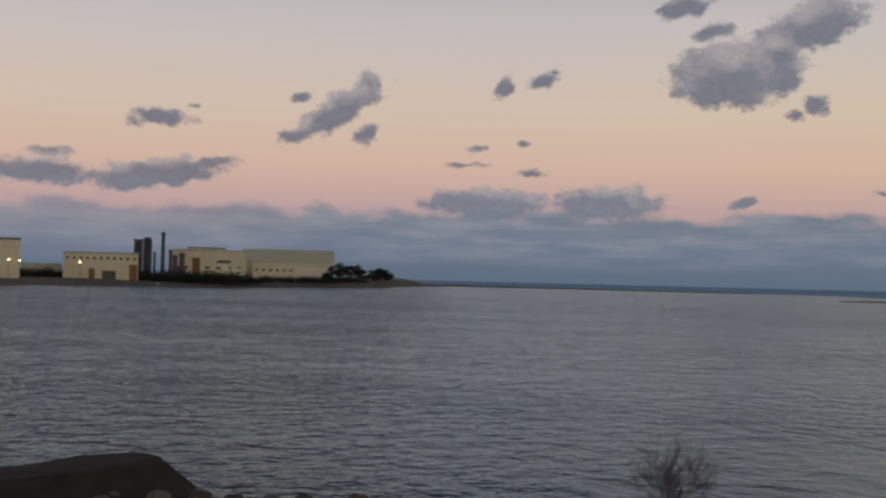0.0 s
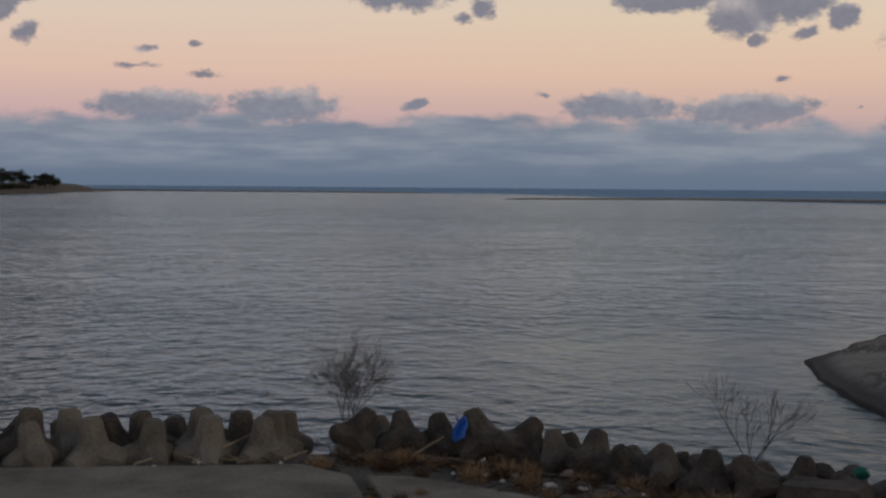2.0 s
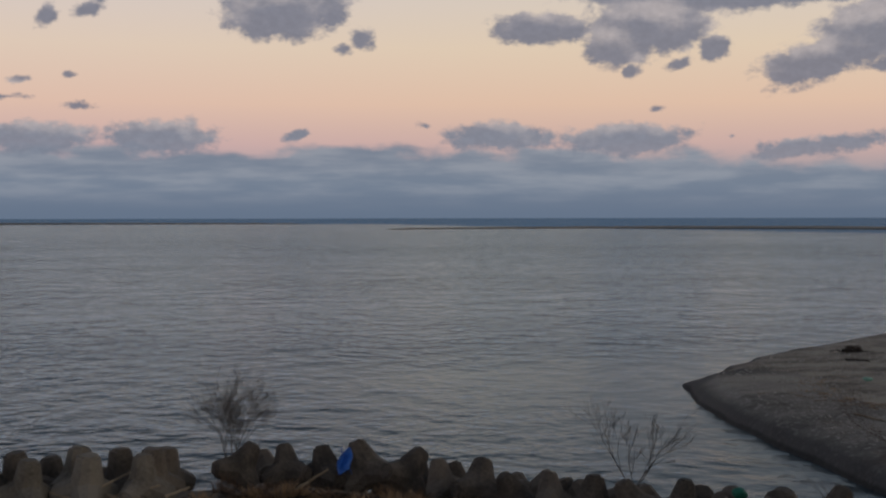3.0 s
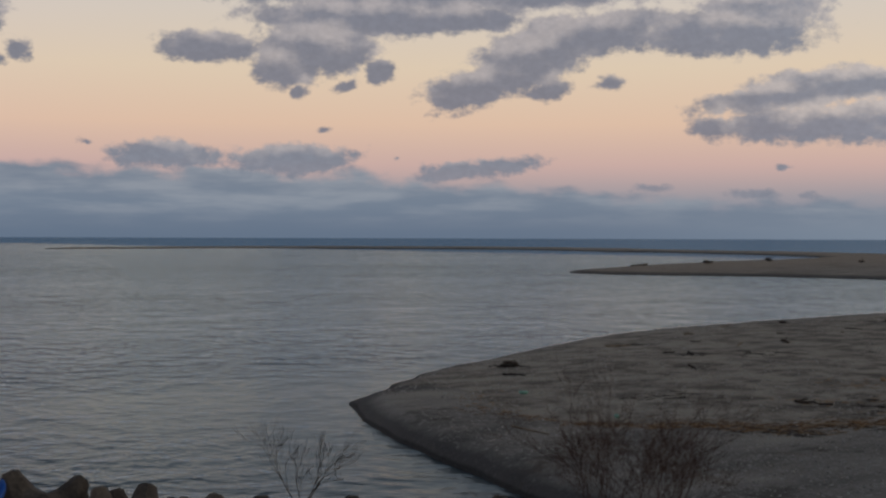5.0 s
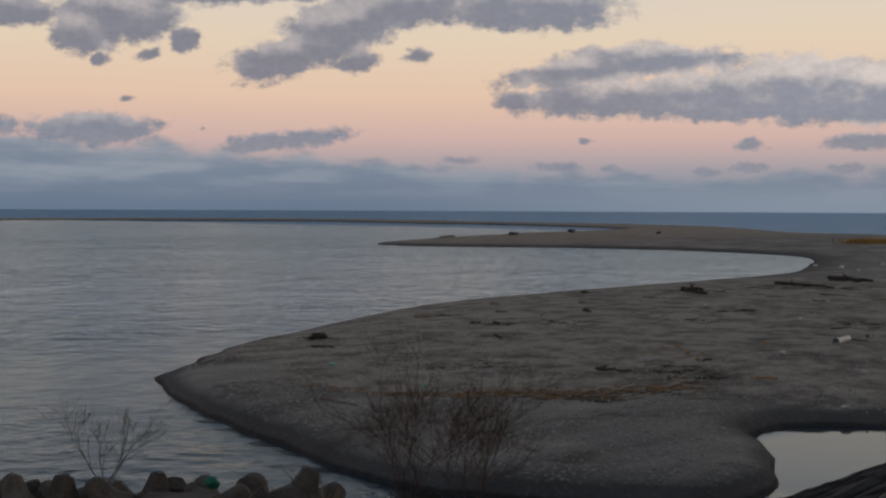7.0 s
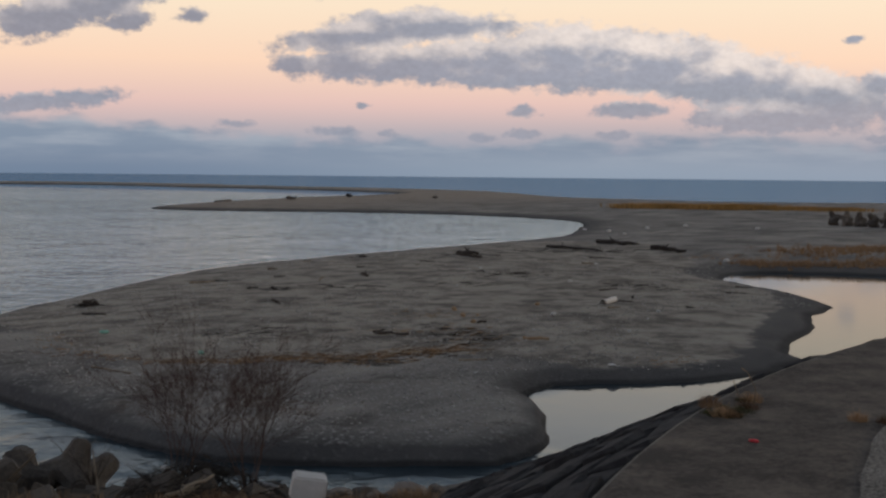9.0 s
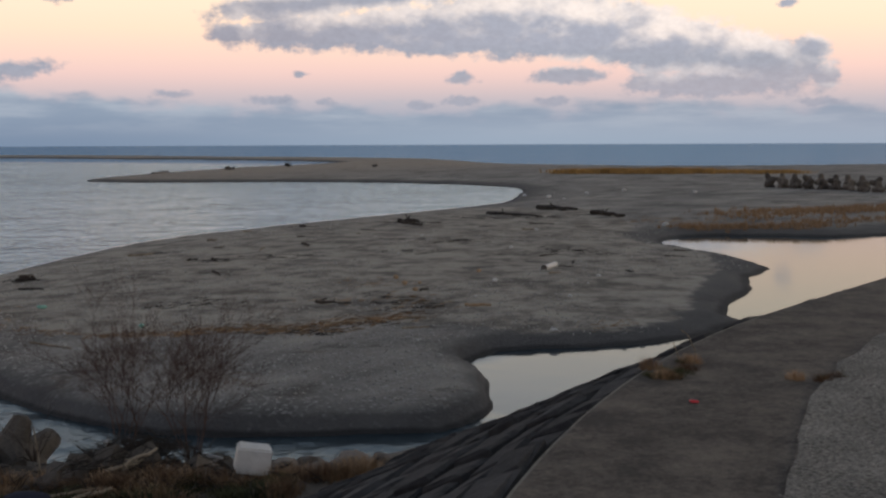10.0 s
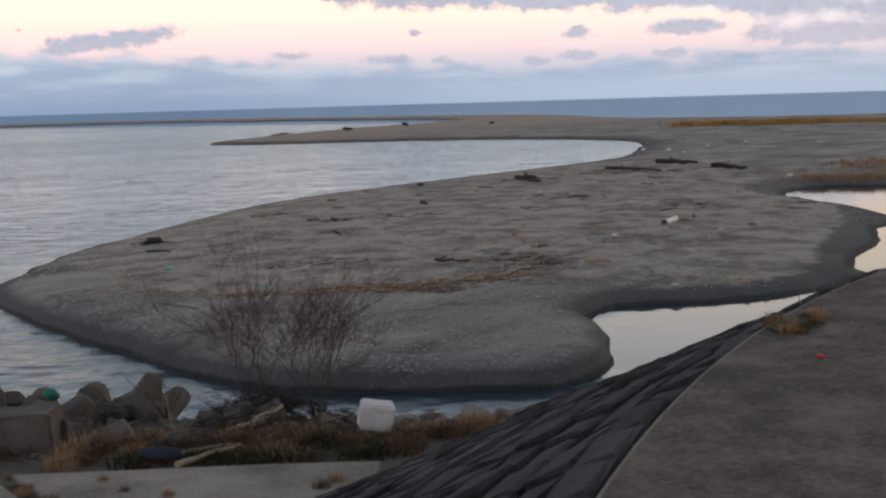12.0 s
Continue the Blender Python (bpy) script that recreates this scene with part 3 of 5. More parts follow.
M_PEBBLE = rough_material("pale_pebble", (0.20, 0.195, 0.18), (0.58, 0.57, 0.54), 3.0, 20.0, 0.85, 0.005)
M_GRIT = rough_material("grey_grit", (0.09, 0.085, 0.077), (0.34, 0.325, 0.295), 9.0, 30.0, 0.9, 0.002)
M_FOAM = rough_material("polystyrene", (0.66, 0.65, 0.61), (0.82, 0.81, 0.78), 2.5, 30.0, 0.8, 0.008)
M_WHITE = plain_material("white_plastic", (0.72, 0.72, 0.70), 0.45)
M_TARP = plain_material("blue_tarpaulin", (0.012, 0.12, 0.52), 0.5)
M_NET = plain_material("green_netting", (0.012, 0.19, 0.13), 0.7)
M_TEAL = plain_material("pale_green_plastic", (0.25, 0.52, 0.42), 0.5)
M_RED = plain_material("red_plastic", (0.72, 0.05, 0.065), 0.5)
M_NAVY = plain_material("navy_sacking", (0.018, 0.022, 0.045), 0.8)
M_ORANGE = rough_material("cut_timber", (0.28, 0.18, 0.10), (0.46, 0.34, 0.22), 2.0, 20.0, 0.9, 0.01)
M_CREAM = rough_material("cream_cladding", (0.58, 0.54, 0.37), (0.74, 0.70, 0.50), 0.05, 0.8, 0.8, 0.02, 0.3)
M_CREAM_ROOF = rough_material("pale_metal_roof", (0.56, 0.545, 0.385), (0.70, 0.67, 0.485), 0.05, 0.8, 0.6, 0.02, 0.3)
M_PALE = rough_material("white_cladding", (0.66, 0.64, 0.52), (0.82, 0.80, 0.68), 0.05, 0.8, 0.7, 0.02, 0.3)
M_STEEL = rough_material("process_steel", (0.045, 0.047, 0.053), (0.13, 0.13, 0.14), 0.2, 2.0, 0.7, 0.02)
M_RUST = rough_material("rust_cladding", (0.16, 0.085, 0.04), (0.27, 0.16, 0.08), 0.2, 2.0, 0.8, 0.02)
M_PANE = plain_material("window_dark", (0.035, 0.04, 0.05), 0.2)
M_NEEDLE = rough_material("pine_needle", (0.008, 0.013, 0.009), (0.030, 0.038, 0.022), 0.5, 6.0, 0.95, 0.0)
M_LAMP = plain_material("lamp_glow", (1.0, 0.72, 0.36), 0.5, emission=9.0)

R = random.Random(42)


def z_at(x, y):
    return float(ground_height(np.array([x], float), np.array([y], float))[0])


def tube(v, f, pts, radii, sides=5):
    """Adds a tapered tube along pts to the lists v and f."""
    base = len(v)
    n = len(pts)
    for i, (p, r) in enumerate(zip(pts, radii)):
        a = Vector(pts[min(i + 1, n - 1)]) - Vector(pts[max(i - 1, 0)])
        a.normalize()
        s = a.cross(Vector((0.31, 0.77, 0.55)))
        s.normalize()
        u = a.cross(s)
        for k in range(sides):
            w = 2 * math.pi * k / sides
            v.append(tuple(Vector(p) + (s * math.cos(w) + u * math.sin(w)) * r))
    for i in range(n - 1):
        for k in range(sides):
            q = (k + 1) % sides
            f.append((base + i * sides + k, base + i * sides + q, base + (i + 1) * sides + q, base + (i + 1) * sides + k))
    f.append(tuple(base + k for k in range(sides))[::-1])
    f.append(tuple(base + (n - 1) * sides + k for k in range(sides)))


# ---------------------------------------------------------------- armour blocks
def tetrapod_mesh(name, mat, leg=0.92, r0=0.46, r1=0.29, seed=1):
    """A four-legged cast block, its low centre at the origin."""
    rr = random.Random(seed)
    bm = bmesh.new()
    ways = [Vector((0, 0, 1))] + [Vector((math.cos(a) * 0.943, math.sin(a) * 0.943, -0.333)) for a in (0.4, 2.494, 4.589)]
    for w in ways:
        q = w.to_track_quat("Z", "Y").to_matrix().to_4x4()
        got = bmesh.ops.create_cone(bm, cap_ends=True, segments=9, radius1=r0, radius2=r1, depth=leg,
                                    matrix=Matrix.Translation(w * leg * 0.5) @ q)
        tip = [v for v in got["verts"] if (v.co - w * leg).length < r1 * 1.3]
        faces = [f for f in {f for v in tip for f in v.link_faces} if all(v in tip for v in f.verts)]
        edges = list({e for f in faces for e in f.edges})
        bmesh.ops.bevel(bm, geom=edges, offset=0.06, segments=2, affect="EDGES")
    for v in bm.verts:
        v.co += Vector((rr.uniform(-1, 1), rr.uniform(-1, 1), rr.uniform(-1, 1))) * 0.018
    return bm_data(name, bm, mat)


TETRA = [tetrapod_mesh("armour_block", M_BLOCK, seed=k) for k in range(3)]
POINTED = [tetrapod_mesh("armour_block", M_BLOCK_DARK, 0.95, 0.56, 0.24, k + 11) for k in range(4)]
TETRA_DARK = [tetrapod_mesh("armour_block", M_BLOCK_DARK, seed=k + 5) for k in range(3)]


def armour(x, y, z, tilt, turn, size=1.0, dark=False, label="", group="armour blocks along the bank", shapes=None):
    ob = new("armour_block", R.choice(shapes or (TETRA_DARK if dark else TETRA)))
    ob.matrix_basis = pose(x, y, z, tilt, tilt * 0.4, turn) @ Matrix.Diagonal((size, size, size, 1))
    return tagged(ob, label or ("dark weathered concrete four-legged armour block on the bank" if dark
                                else "grey concrete four-legged armour block beside the apron"), "armour block", group)


# upright blocks along the straight edge of the apron, two more rows behind them
for i in range(11):
    x = -11.2 + 1.52 * i
    armour(x + R.uniform(-0.1, 0.1), 37.85 - 0.155 * (x + 9) + R.uniform(-0.1, 0.1), 1.1 + R.uniform(-0.05, 0.05), R.uniform(-14, 14), R.uniform(0, 120), R.uniform(0.9, 1.12))
for i in range(15):
    x = -12.0 + 1.18 * i
    armour(x + R.uniform(-0.2, 0.2), 38.9 - 0.15 * (x + 9) + R.uniform(-0.2, 0.2), 1.04 + R.uniform(-0.12, 0.1), R.uniform(-18, 18), R.uniform(0, 120), 1.05, dark=i % 3 != 0)
for i in range(11):
    x = -11.0 + 1.6 * i
    armour(x, 40.7 - 0.15 * (x + 9), 0.75 + R.uniform(-0.2, 0.1), R.uniform(-60, 60), R.uniform(0, 120), dark=True)
# tumbled blocks on the curve of the bank, one corner up
curve = smooth_ring([(5.6, 37.2), (8.5, 36.9), (11.0, 35.6), (12.7, 32.9), (14.3, 30.6), (16.4, 28.8), (18.6, 27.2), (20.4, 26.2)], 12, closed=False)
run, last = 0.0, curve[0]
for q in curve[1:]:
    run += float(np.hypot(*(q - last)))
    last = q
    if run > 1.12:
        run = 0.0
        armour(q[0], q[1], 1.06 + R.uniform(-0.1, 0.12) - 0.012 * max(q[0] - 8, 0), R.uniform(-42, 42), R.uniform(0, 360), R.uniform(0.78, 1.02), dark=True, shapes=POINTED)
        armour(q[0] + 0.9 + R.uniform(-0.3, 0.3), q[1] + 1.0, 0.55 + R.uniform(-0.15, 0.1), R.uniform(-60, 60), R.uniform(0, 360), dark=True)
bm = bmesh.new()
bmesh.ops.create_cube(bm, size=1.0)
bmesh.ops.scale(bm, vec=(1.9, 1.1, 1.0), verts=bm.verts)
bmesh.ops.bevel(bm, geom=list(bm.edges), offset=0.07, segments=2, affect="EDGES")
bmesh.ops.subdivide_edges(bm, edges=[e for e in bm.edges if e.calc_length() > 0.5], cuts=3, use_grid_fill=True)
for vv in bm.verts:
    vv.co += Vector((1, 1, 1)) * 0.035 * noise.noise(vv.co * 2.5)
cast = tagged(new("concrete_block", bm_data("concrete_block", bm, M_BLOCK_DARK)), "large flat-faced grey concrete block on the bank", "concrete block")
cast.matrix_basis = pose(15.79, 26.19, 1.24, 2, -3, -52)
armour(17.2, 26.6, 1.05, 60, 200, 0.95, dark=True)
# far row on the beach ridge
for i in range(13):
    for k in range(2):
        x, y = 193 - 0.9 * i + k * 3.0, 72.5 - 2.35 * i + k * 1.2
        armour(x, y, z_at(x, y) + 0.55 + k * 0.6, R.uniform(-50, 50), R.uniform(0, 360), 1.15, True,
               "blackened concrete armour block on the beach ridge", "armour blocks on the beach ridge")


# ---------------------------------------------------------------- stones and rubble
def stone_mesh(name, mat, seed, flat=0.7):
    rr = random.Random(seed)
    bm = bmesh.new()
    bmesh.ops.create_icosphere(bm, subdivisions=2, radius=0.5)
    sx, sy = rr.uniform(0.8, 1.25), rr.uniform(0.75, 1.1)
    for v in bm.verts:
        k = 1 + 0.30 * noise.noise(v.co * 2.3 + Vector((seed * 7.1, 0, 0))) + 0.10 * noise.noise(v.co * 6 + Vector((0, seed * 3.3, 0)))
        v.co = Vector((v.co.x * sx * k, v.co.y * sy * k, v.co.z * flat * k))
    return bm_data(name, bm, mat)


STONES = [stone_mesh("rubble_stone", M_STONE, k, R.uniform(0.6, 0.9)) for k in range(5)]
bank_line = smooth_ring([(18.6, 25.4), (20.2, 24.3), (22.0, 23.2), (23.6, 22.2), (25.2, 21.4), (26.6, 20.9)], 12, closed=False)
for i in range(72):
    q = bank_line[R.randrange(len(bank_line))]
    x, y = q[0] + R.gauss(-0.2, 0.75), q[1] + R.gauss(-0.2, 0.75)
    s = R.uniform(0.25, 0.75)
    ob = new("rubble_stone", R.choice(STONES))
    ob.matrix_basis = pose(x, y, z_at(x, y) + s * 0.22, R.uniform(-25, 25), R.uniform(-25, 25), R.uniform(0, 360)) @ Matrix.Diagonal((s, s, s, 1))
    tagged(ob, "rough grey-brown boulder on the rubble bank", "boulder", "boulders on the rubble bank")
for i in range(46):
    q = curve[R.randrange(len(curve))]
    x, y = q[0] - R.uniform(0.8, 2.6), q[1] - R.uniform(0.9, 2.8)
    s = R.uniform(0.12, 0.42)
    ob = new("rubble_stone", R.choice(STONES))
    ob.matrix_basis = pose(x, y, z_at(x, y) + s * 0.25, R.uniform(-25, 25), R.uniform(-25, 25), R.uniform(0, 360)) @ Matrix.Diagonal((s, s, s, 1))
    tagged(ob, "small grey stone among the debris behind the armour blocks", "stone", "stones in the debris strip")

outer = smooth_ring([(17.8, 26.9), (19.5, 25.6), (20.9, 24.6), (22.1, 23.6), (23.4, 22.3), (24.6, 21.0)], 12, closed=False)
for i in range(64):
    q = outer[R.randrange(len(outer))]
    x, y = q[0] + R.gauss(0, 0.45), q[1] + R.gauss(0, 0.45)
    s = R.uniform(0.35, 0.8)
    ob = new("rubble_stone", R.choice(STONES))
    ob.matrix_basis = pose(x, y, max(z_at(x, y), 0.1) + s * 0.26, R.uniform(-35, 35), R.uniform(-35, 35), R.uniform(0, 360)) @ Matrix.Diagonal((s, s, s * 0.9, 1))
    tagged(ob, "rough grey-brown boulder at the water's edge", "boulder", "boulders on the rubble bank")

# broken angular lumps heaped between the blocks and the float
LUMPS = []
for k in range(5):
    bm = bmesh.new()
    bmesh.ops.create_cube(bm, size=1.0)
    bmesh.ops.bevel(bm, geom=list(bm.edges), offset=0.10, segments=1, affect="EDGES")
    for vv in bm.verts:
        vv.co += Vector((R.uniform(-1, 1), R.uniform(-1, 1), R.uniform(-1, 1))) * 0.09
        vv.co.x *= 1.15 - 0.45 * (vv.co.z > 0)
    LUMPS.append(bm_data("broken_block", bm, M_BLOCK_DARK))
heap = smooth_ring([(16.9, 26.6), (18.2, 25.6), (19.5, 24.7), (20.8, 23.7), (22.0, 22.7), (23.2, 21.6)], 12, closed=False)
for i in range(46):
    q = heap[int(R.random() * (len(heap) - 1))]
    x, y = q[0] + R.gauss(0, 0.55), q[1] + R.gauss(0, 0.5)
    s = R.uniform(0.35, 0.95) * (1.0 if x < 21 else 0.65)
    ob = new("broken_block", R.choice(LUMPS))
    ob.matrix_basis = pose(x, y, max(z_at(x, y), 0.2) + s * 0.30, R.uniform(-40, 40), R.uniform(-40, 40), R.uniform(0, 360)) @ Matrix.Diagonal((s, s * 0.8, s, 1))
    tagged(ob, "brown weathered broken concrete lump on the bank", "rubble", "broken blocks on the bank")

# ---------------------------------------------------------------- old embankment reaching into the river
bm = bmesh.new()
a, b = Vector((-9.6, 42.6, 0)), Vector((-34, 7.5, 0))
along = (b - a).normalized()
side = Vector((along.y, -along.x, 0))
rows = []
for i in range(24):
    c = a + along * (43.0 * i / 23)
    row = []
    for o, z in ((-6.6, -0.4), (-3.4, 1.0), (-1.35, 2.40), (-1.1, 2.48), (0.0, 2.52), (1.1, 2.48), (1.35, 2.40), (3.6, 1.0), (6.6, -0.4)):
        o2 = o * (0.55 if i == 0 else 1.0)
        p0 = c + side * o2 - along * (max(0.0, 2.2 - z) * 1.1 if i == 0 else 0.0)
        row.append(bm.verts.new((p0.x, p0.y, z + 0.10 * noise.noise(Vector((i * 0.7, o, 0))))))
    rows.append(row)
for r0, r1 in zip(rows, rows[1:]):
    for k in range(8):
        bm.faces.new((r0[k], r0[k + 1], r1[k + 1], r1[k]))
front = Vector(a - along * 4.2)
nose = bm.verts.new((front.x, front.y, -0.5))
for k in range(8):
    bm.faces.new((rows[0][k + 1], rows[0][k], nose))
bmesh.ops.recalc_face_normals(bm, faces=bm.faces)
tagged(new("embankment", bm_data("embankment", bm, M_DARK)), "dark earth embankment running out into the river", "embankment", kind="structure")


# ---------------------------------------------------------------- bare shrubs
def grow(v, f, p, way, length, r, level, rr, spread, sides):
    pts, rad = [tuple(p)], [r]
    steps = 4
    q, w = Vector(p), Vector(way)
    for i in range(steps):
        w = (w + Vector((rr.gauss(0, 1), rr.gauss(0, 1), rr.gauss(0.10, 0.6))) * 0.13).normalized()
        q = q + w * (length / steps)
        pts.append(tuple(q))
        rad.append(r * (1 - 0.5 * (i + 1) / steps))
        if level > 0 and i >= 1:
            for k in range(rr.choice((1, 1, 2))):
                turn = Vector((rr.gauss(0, 1), rr.gauss(0, 1), rr.gauss(0, 0.6))).normalized()
                nw = (w + turn * spread).normalized()
                grow(v, f, q, nw, length * rr.uniform(0.48, 0.78), max(r * 0.50, 0.0028), level - 1, rr, spread, max(sides - 1, 3))
    tube(v, f, pts, rad, sides)


def shrub(x, y, base, height, stems, lean, levels, spread, mat, seed, label, thick=0.03):
    rr = random.Random(seed)
    top = tagged(new("bare_shrub"), label, "shrub")
    top.location = (x, y, base)
    for i in range(stems):
        v, f = [], []
        a = 2 * math.pi * i / stems + rr.uniform(-0.4, 0.4)
        w = Vector((math.cos(a) * lean, math.sin(a) * lean, 1)).normalized()
        grow(v, f, Vector((math.cos(a) * 0.12, math.sin(a) * 0.12, 0)), w, height * rr.uniform(0.5, 0.66), thick * rr.uniform(0.7, 1.1), levels, rr, spread, 5)
        part("branch", mesh_data("branch", v, f, mat), top)
    v, f = [], []
    for i in range(stems + 2):
        a = rr.uniform(0, 6.28)
        tube(v, f, [(0, 0, -0.2), (math.cos(a) * 0.15, math.sin(a) * 0.15, 0.12), (math.cos(a) * 0.24, math.sin(a) * 0.24, 0.30)],
             [thick * 1.7, thick * 1.3, thick * 0.8], 6)
    part("root_crown", mesh_data("root_crown", v, f, M_BARK), top, "knotted dark root crown")
    return top


shrub(6.95, 38.5, 0.9, 2.2, 9, 0.24, 4, 0.55, M_BARK, 3, "bare grey-brown shrub between armour blocks", 0.015)
shrub(21.0, 24.1, 0.85, 3.05, 8, 0.32, 4, 0.50, M_TWIG, 8, "leafless reddish shrub on the rubble bank", 0.016)
shrub(21.6, 22.4, 0.85, 2.95, 7, 0.34, 4, 0.50, M_TWIG, 12, "leafless reddish shrub above the water channel", 0.016)
shrub(19.6, 25.7, 0.9, 1.5, 4, 0.5, 2, 0.5, M_BARK, 15, "small dead shrub among tumbled blocks", 0.014)

sapling = tagged(new("sapling"), "leafless forked sapling growing from the block bank", "sapling")
sapling.location = (16.0, 30.3, 0.7)
sapling.scale = (0.74, 0.74, 0.9)
rr = random.Random(21)
for way, ln in (((-0.62, 0.1, 0.85), 1.75), ((0.50, -0.2, 0.95), 1.5), ((0.75, 0.15, 0.75), 1.75), ((0.05, 0.1, 1.0), 1.2)):
    v, f = [], []
    grow(v, f, Vector((0.10, 0, 0.55)), Vector(way).normalized(), ln * 0.82, 0.024, 4, rr, 0.5, 5)
    part("limb", mesh_data("limb", v, f, M_BARK), sapling)
v, f = [], []
tube(v, f, [(0, 0, -0.4), (0.02, 0, 0.2), (0.10, 0, 0.62)], [0.055, 0.048, 0.036], 7)
part("trunk", mesh_data("trunk", v, f, M_BARK), sapling)


# ---------------------------------------------------------------- grass
def tuft_mesh(name, mat, seed, blades, height, spread, droop=0.5):
    rr = random.Random(seed)
    v, f = [], []
    for i in range(blades):
        a, r = rr.uniform(0, 6.28), spread * rr.random() ** 0.7 * 0.5
        x, y = math.cos(a) * r, math.sin(a) * r
        h = height * rr.uniform(0.15, 1.0) * (1.1 - 1.2 * r / spread)
        b = a + rr.gauss(0, 0.9)
        out = rr.uniform(0.05, droop) * h
        w = rr.uniform(0.006, 0.014)
        nx, ny = -math.sin(b) * w, math.cos(b) * w
        k = len(v)
        mx, my = x + math.cos(b) * out * 0.35, y + math.sin(b) * out * 0.35
        v += [(x - nx, y - ny, -0.03), (x + nx, y + ny, -0.03), (mx - nx * 0.8, my - ny * 0.8, h * 0.6), (mx + nx * 0.8, my + ny * 0.8, h * 0.6),
              (x + math.cos(b) * out, y + math.sin(b) * out, h * rr.uniform(0.85, 1.0))]
        f += [(k, k + 1, k + 3, k + 2), (k + 2, k + 3, k + 4)]
    return mesh_data(name, v, f, mat)


STRAW = [tuft_mesh("grass_tuft", M_STRAW, k, 190, 0.60, 0.95, 1.5) for k in range(4)]
WEED = [tuft_mesh("weed_tuft", M_GREEN, k + 9, 170, 0.24, 0.9, 1.2) for k in range(3)]


def tuft(x, y, z, size, kind="straw", label="dry straw-coloured grass tuft on the bank", group="dry grass tufts"):
    ob = new("grass_tuft" if kind == "straw" else "weed_tuft", R.choice(STRAW if kind == "straw" else WEED))
    ob.matrix_basis = pose(x, y, z, 0, 0, R.uniform(0, 360)) @ Matrix.Diagonal((size, size, size * R.uniform(0.8, 1.2), 1))
    return tagged(ob, label, "grass tuft", group)


# along the strip between the apron and the blocks
strip_line = smooth_ring([(5.5, 35.3), (7.6, 34.4), (9.4, 33.2), (11.2, 30.4), (13.2, 28.0), (15.0, 26.0), (17.0, 24.0), (18.6, 22.3), (20.2, 20.9), (21.6, 19.8)], 10, closed=False)
for i in range(100):
    q = strip_line[int(R.random() * (len(strip_line) - 1))]
    x, y = q[0] + R.gauss(0, 0.65), q[1] + R.gauss(0, 0.65)
    tuft(x, y, z_at(x, y), R.uniform(0.5, 1.05))
for x, y in ((19.6, 20.4), (20.5, 20.1), (21.3, 19.4), (22.3, 19.1), (23.2, 18.9), (24.0, 18.8), (17.4, 24.0), (16.6, 24.6), (20.0, 21.4), (18.9, 22.2)):
    for k in range(3):
        px, py = x + R.gauss(0, 0.4), y + R.gauss(0, 0.35)
        tuft(px, py, z_at(px, py), R.uniform(0.7, 1.15))
for x, y in ((17.6, 22.4), (18.2, 21.6), (18.8, 21.0), (19.4, 20.6), (18.6, 20.2), (17.0, 22.9), (19.9, 19.8), (20.4, 19.3)):
    for k in range(3):
        px, py = x + R.gauss(0, 0.35), y + R.gauss(0, 0.3)
        tuft(px, py, max(z_at(px, py), 0.85), R.uniform(0.9, 1.5), "weed", "low dark green weed patch beside the apron", "weed patches")
# in the open joints of the apron
for x0, y0, x1, y1, n in ((-6.1, 35.8, -3.8, 27.5, 9), (6.1, 32.8, 5.85, 27.0, 11), (14.0, 24.0, 13.4, 20.8, 8)):
    for k in range(n):
        t = R.random()
        tuft(x0 + (x1 - x0) * t + R.gauss(0, 0.06), y0 + (y1 - y0) * t, 0.95, R.uniform(0.22, 0.5), "straw" if k % 2 else "weed",
             "withered weeds in a joint of the concrete apron", "weeds in apron joints")
for x, y, s in ((6.6, 29.7, 0.9), (7.2, 30.2, 0.8), (6.9, 29.2, 0.7), (17.3, 17.9, 0.8), (17.8, 18.0, 0.8), (17.6, 17.3, 0.7), (15.2, 20.0, 0.6), (14.9, 21.0, 0.5), (15.1, 22.0, 0.5)):
    tuft(x, y, 1.0, s * 0.55, label="dry weeds growing on the concrete apron", group="weeds on the apron")
# on the levee's shoulder
for i in range(13):
    x = R.uniform(7.95, 8.65)
    y = float(shoulder_y(x)) - R.uniform(0.0, 0.28)
    tuft(x, y, CREST_Z, R.uniform(0.12, 0.24), "straw" if i % 3 == 0 else "weed", "small grass clump on the levee shoulder", "grass on the levee shoulder")
for i in range(6):
    tuft(8.35 + R.uniform(0, 0.30), 2.95 - R.uniform(0, 0.25), CREST_Z, R.uniform(0.10, 0.18), "straw" if i % 2 else "weed",
         "flattened grass clump at the gravel track's edge", "grass on the levee shoulder")
stalk = tagged(new("dry_stalk"), "two pale dry grass stalks on the levee shoulder", "stalk")
v, f = [], []
tube(v, f, [(8.46, 3.72, 6.88), (8.47, 3.71, 7.02), (8.42, 3.75, 7.14), (8.40, 3.79, 7.17)], [0.004, 0.0035, 0.003, 0.006], 4)
tube(v, f, [(8.40, 3.78, 6.88), (8.37, 3.80, 7.0), (8.36, 3.83, 7.08)], [0.003, 0.003, 0.004], 4)
part("stalks", mesh_data("stalks", v, f, M_DRIFT), stalk)


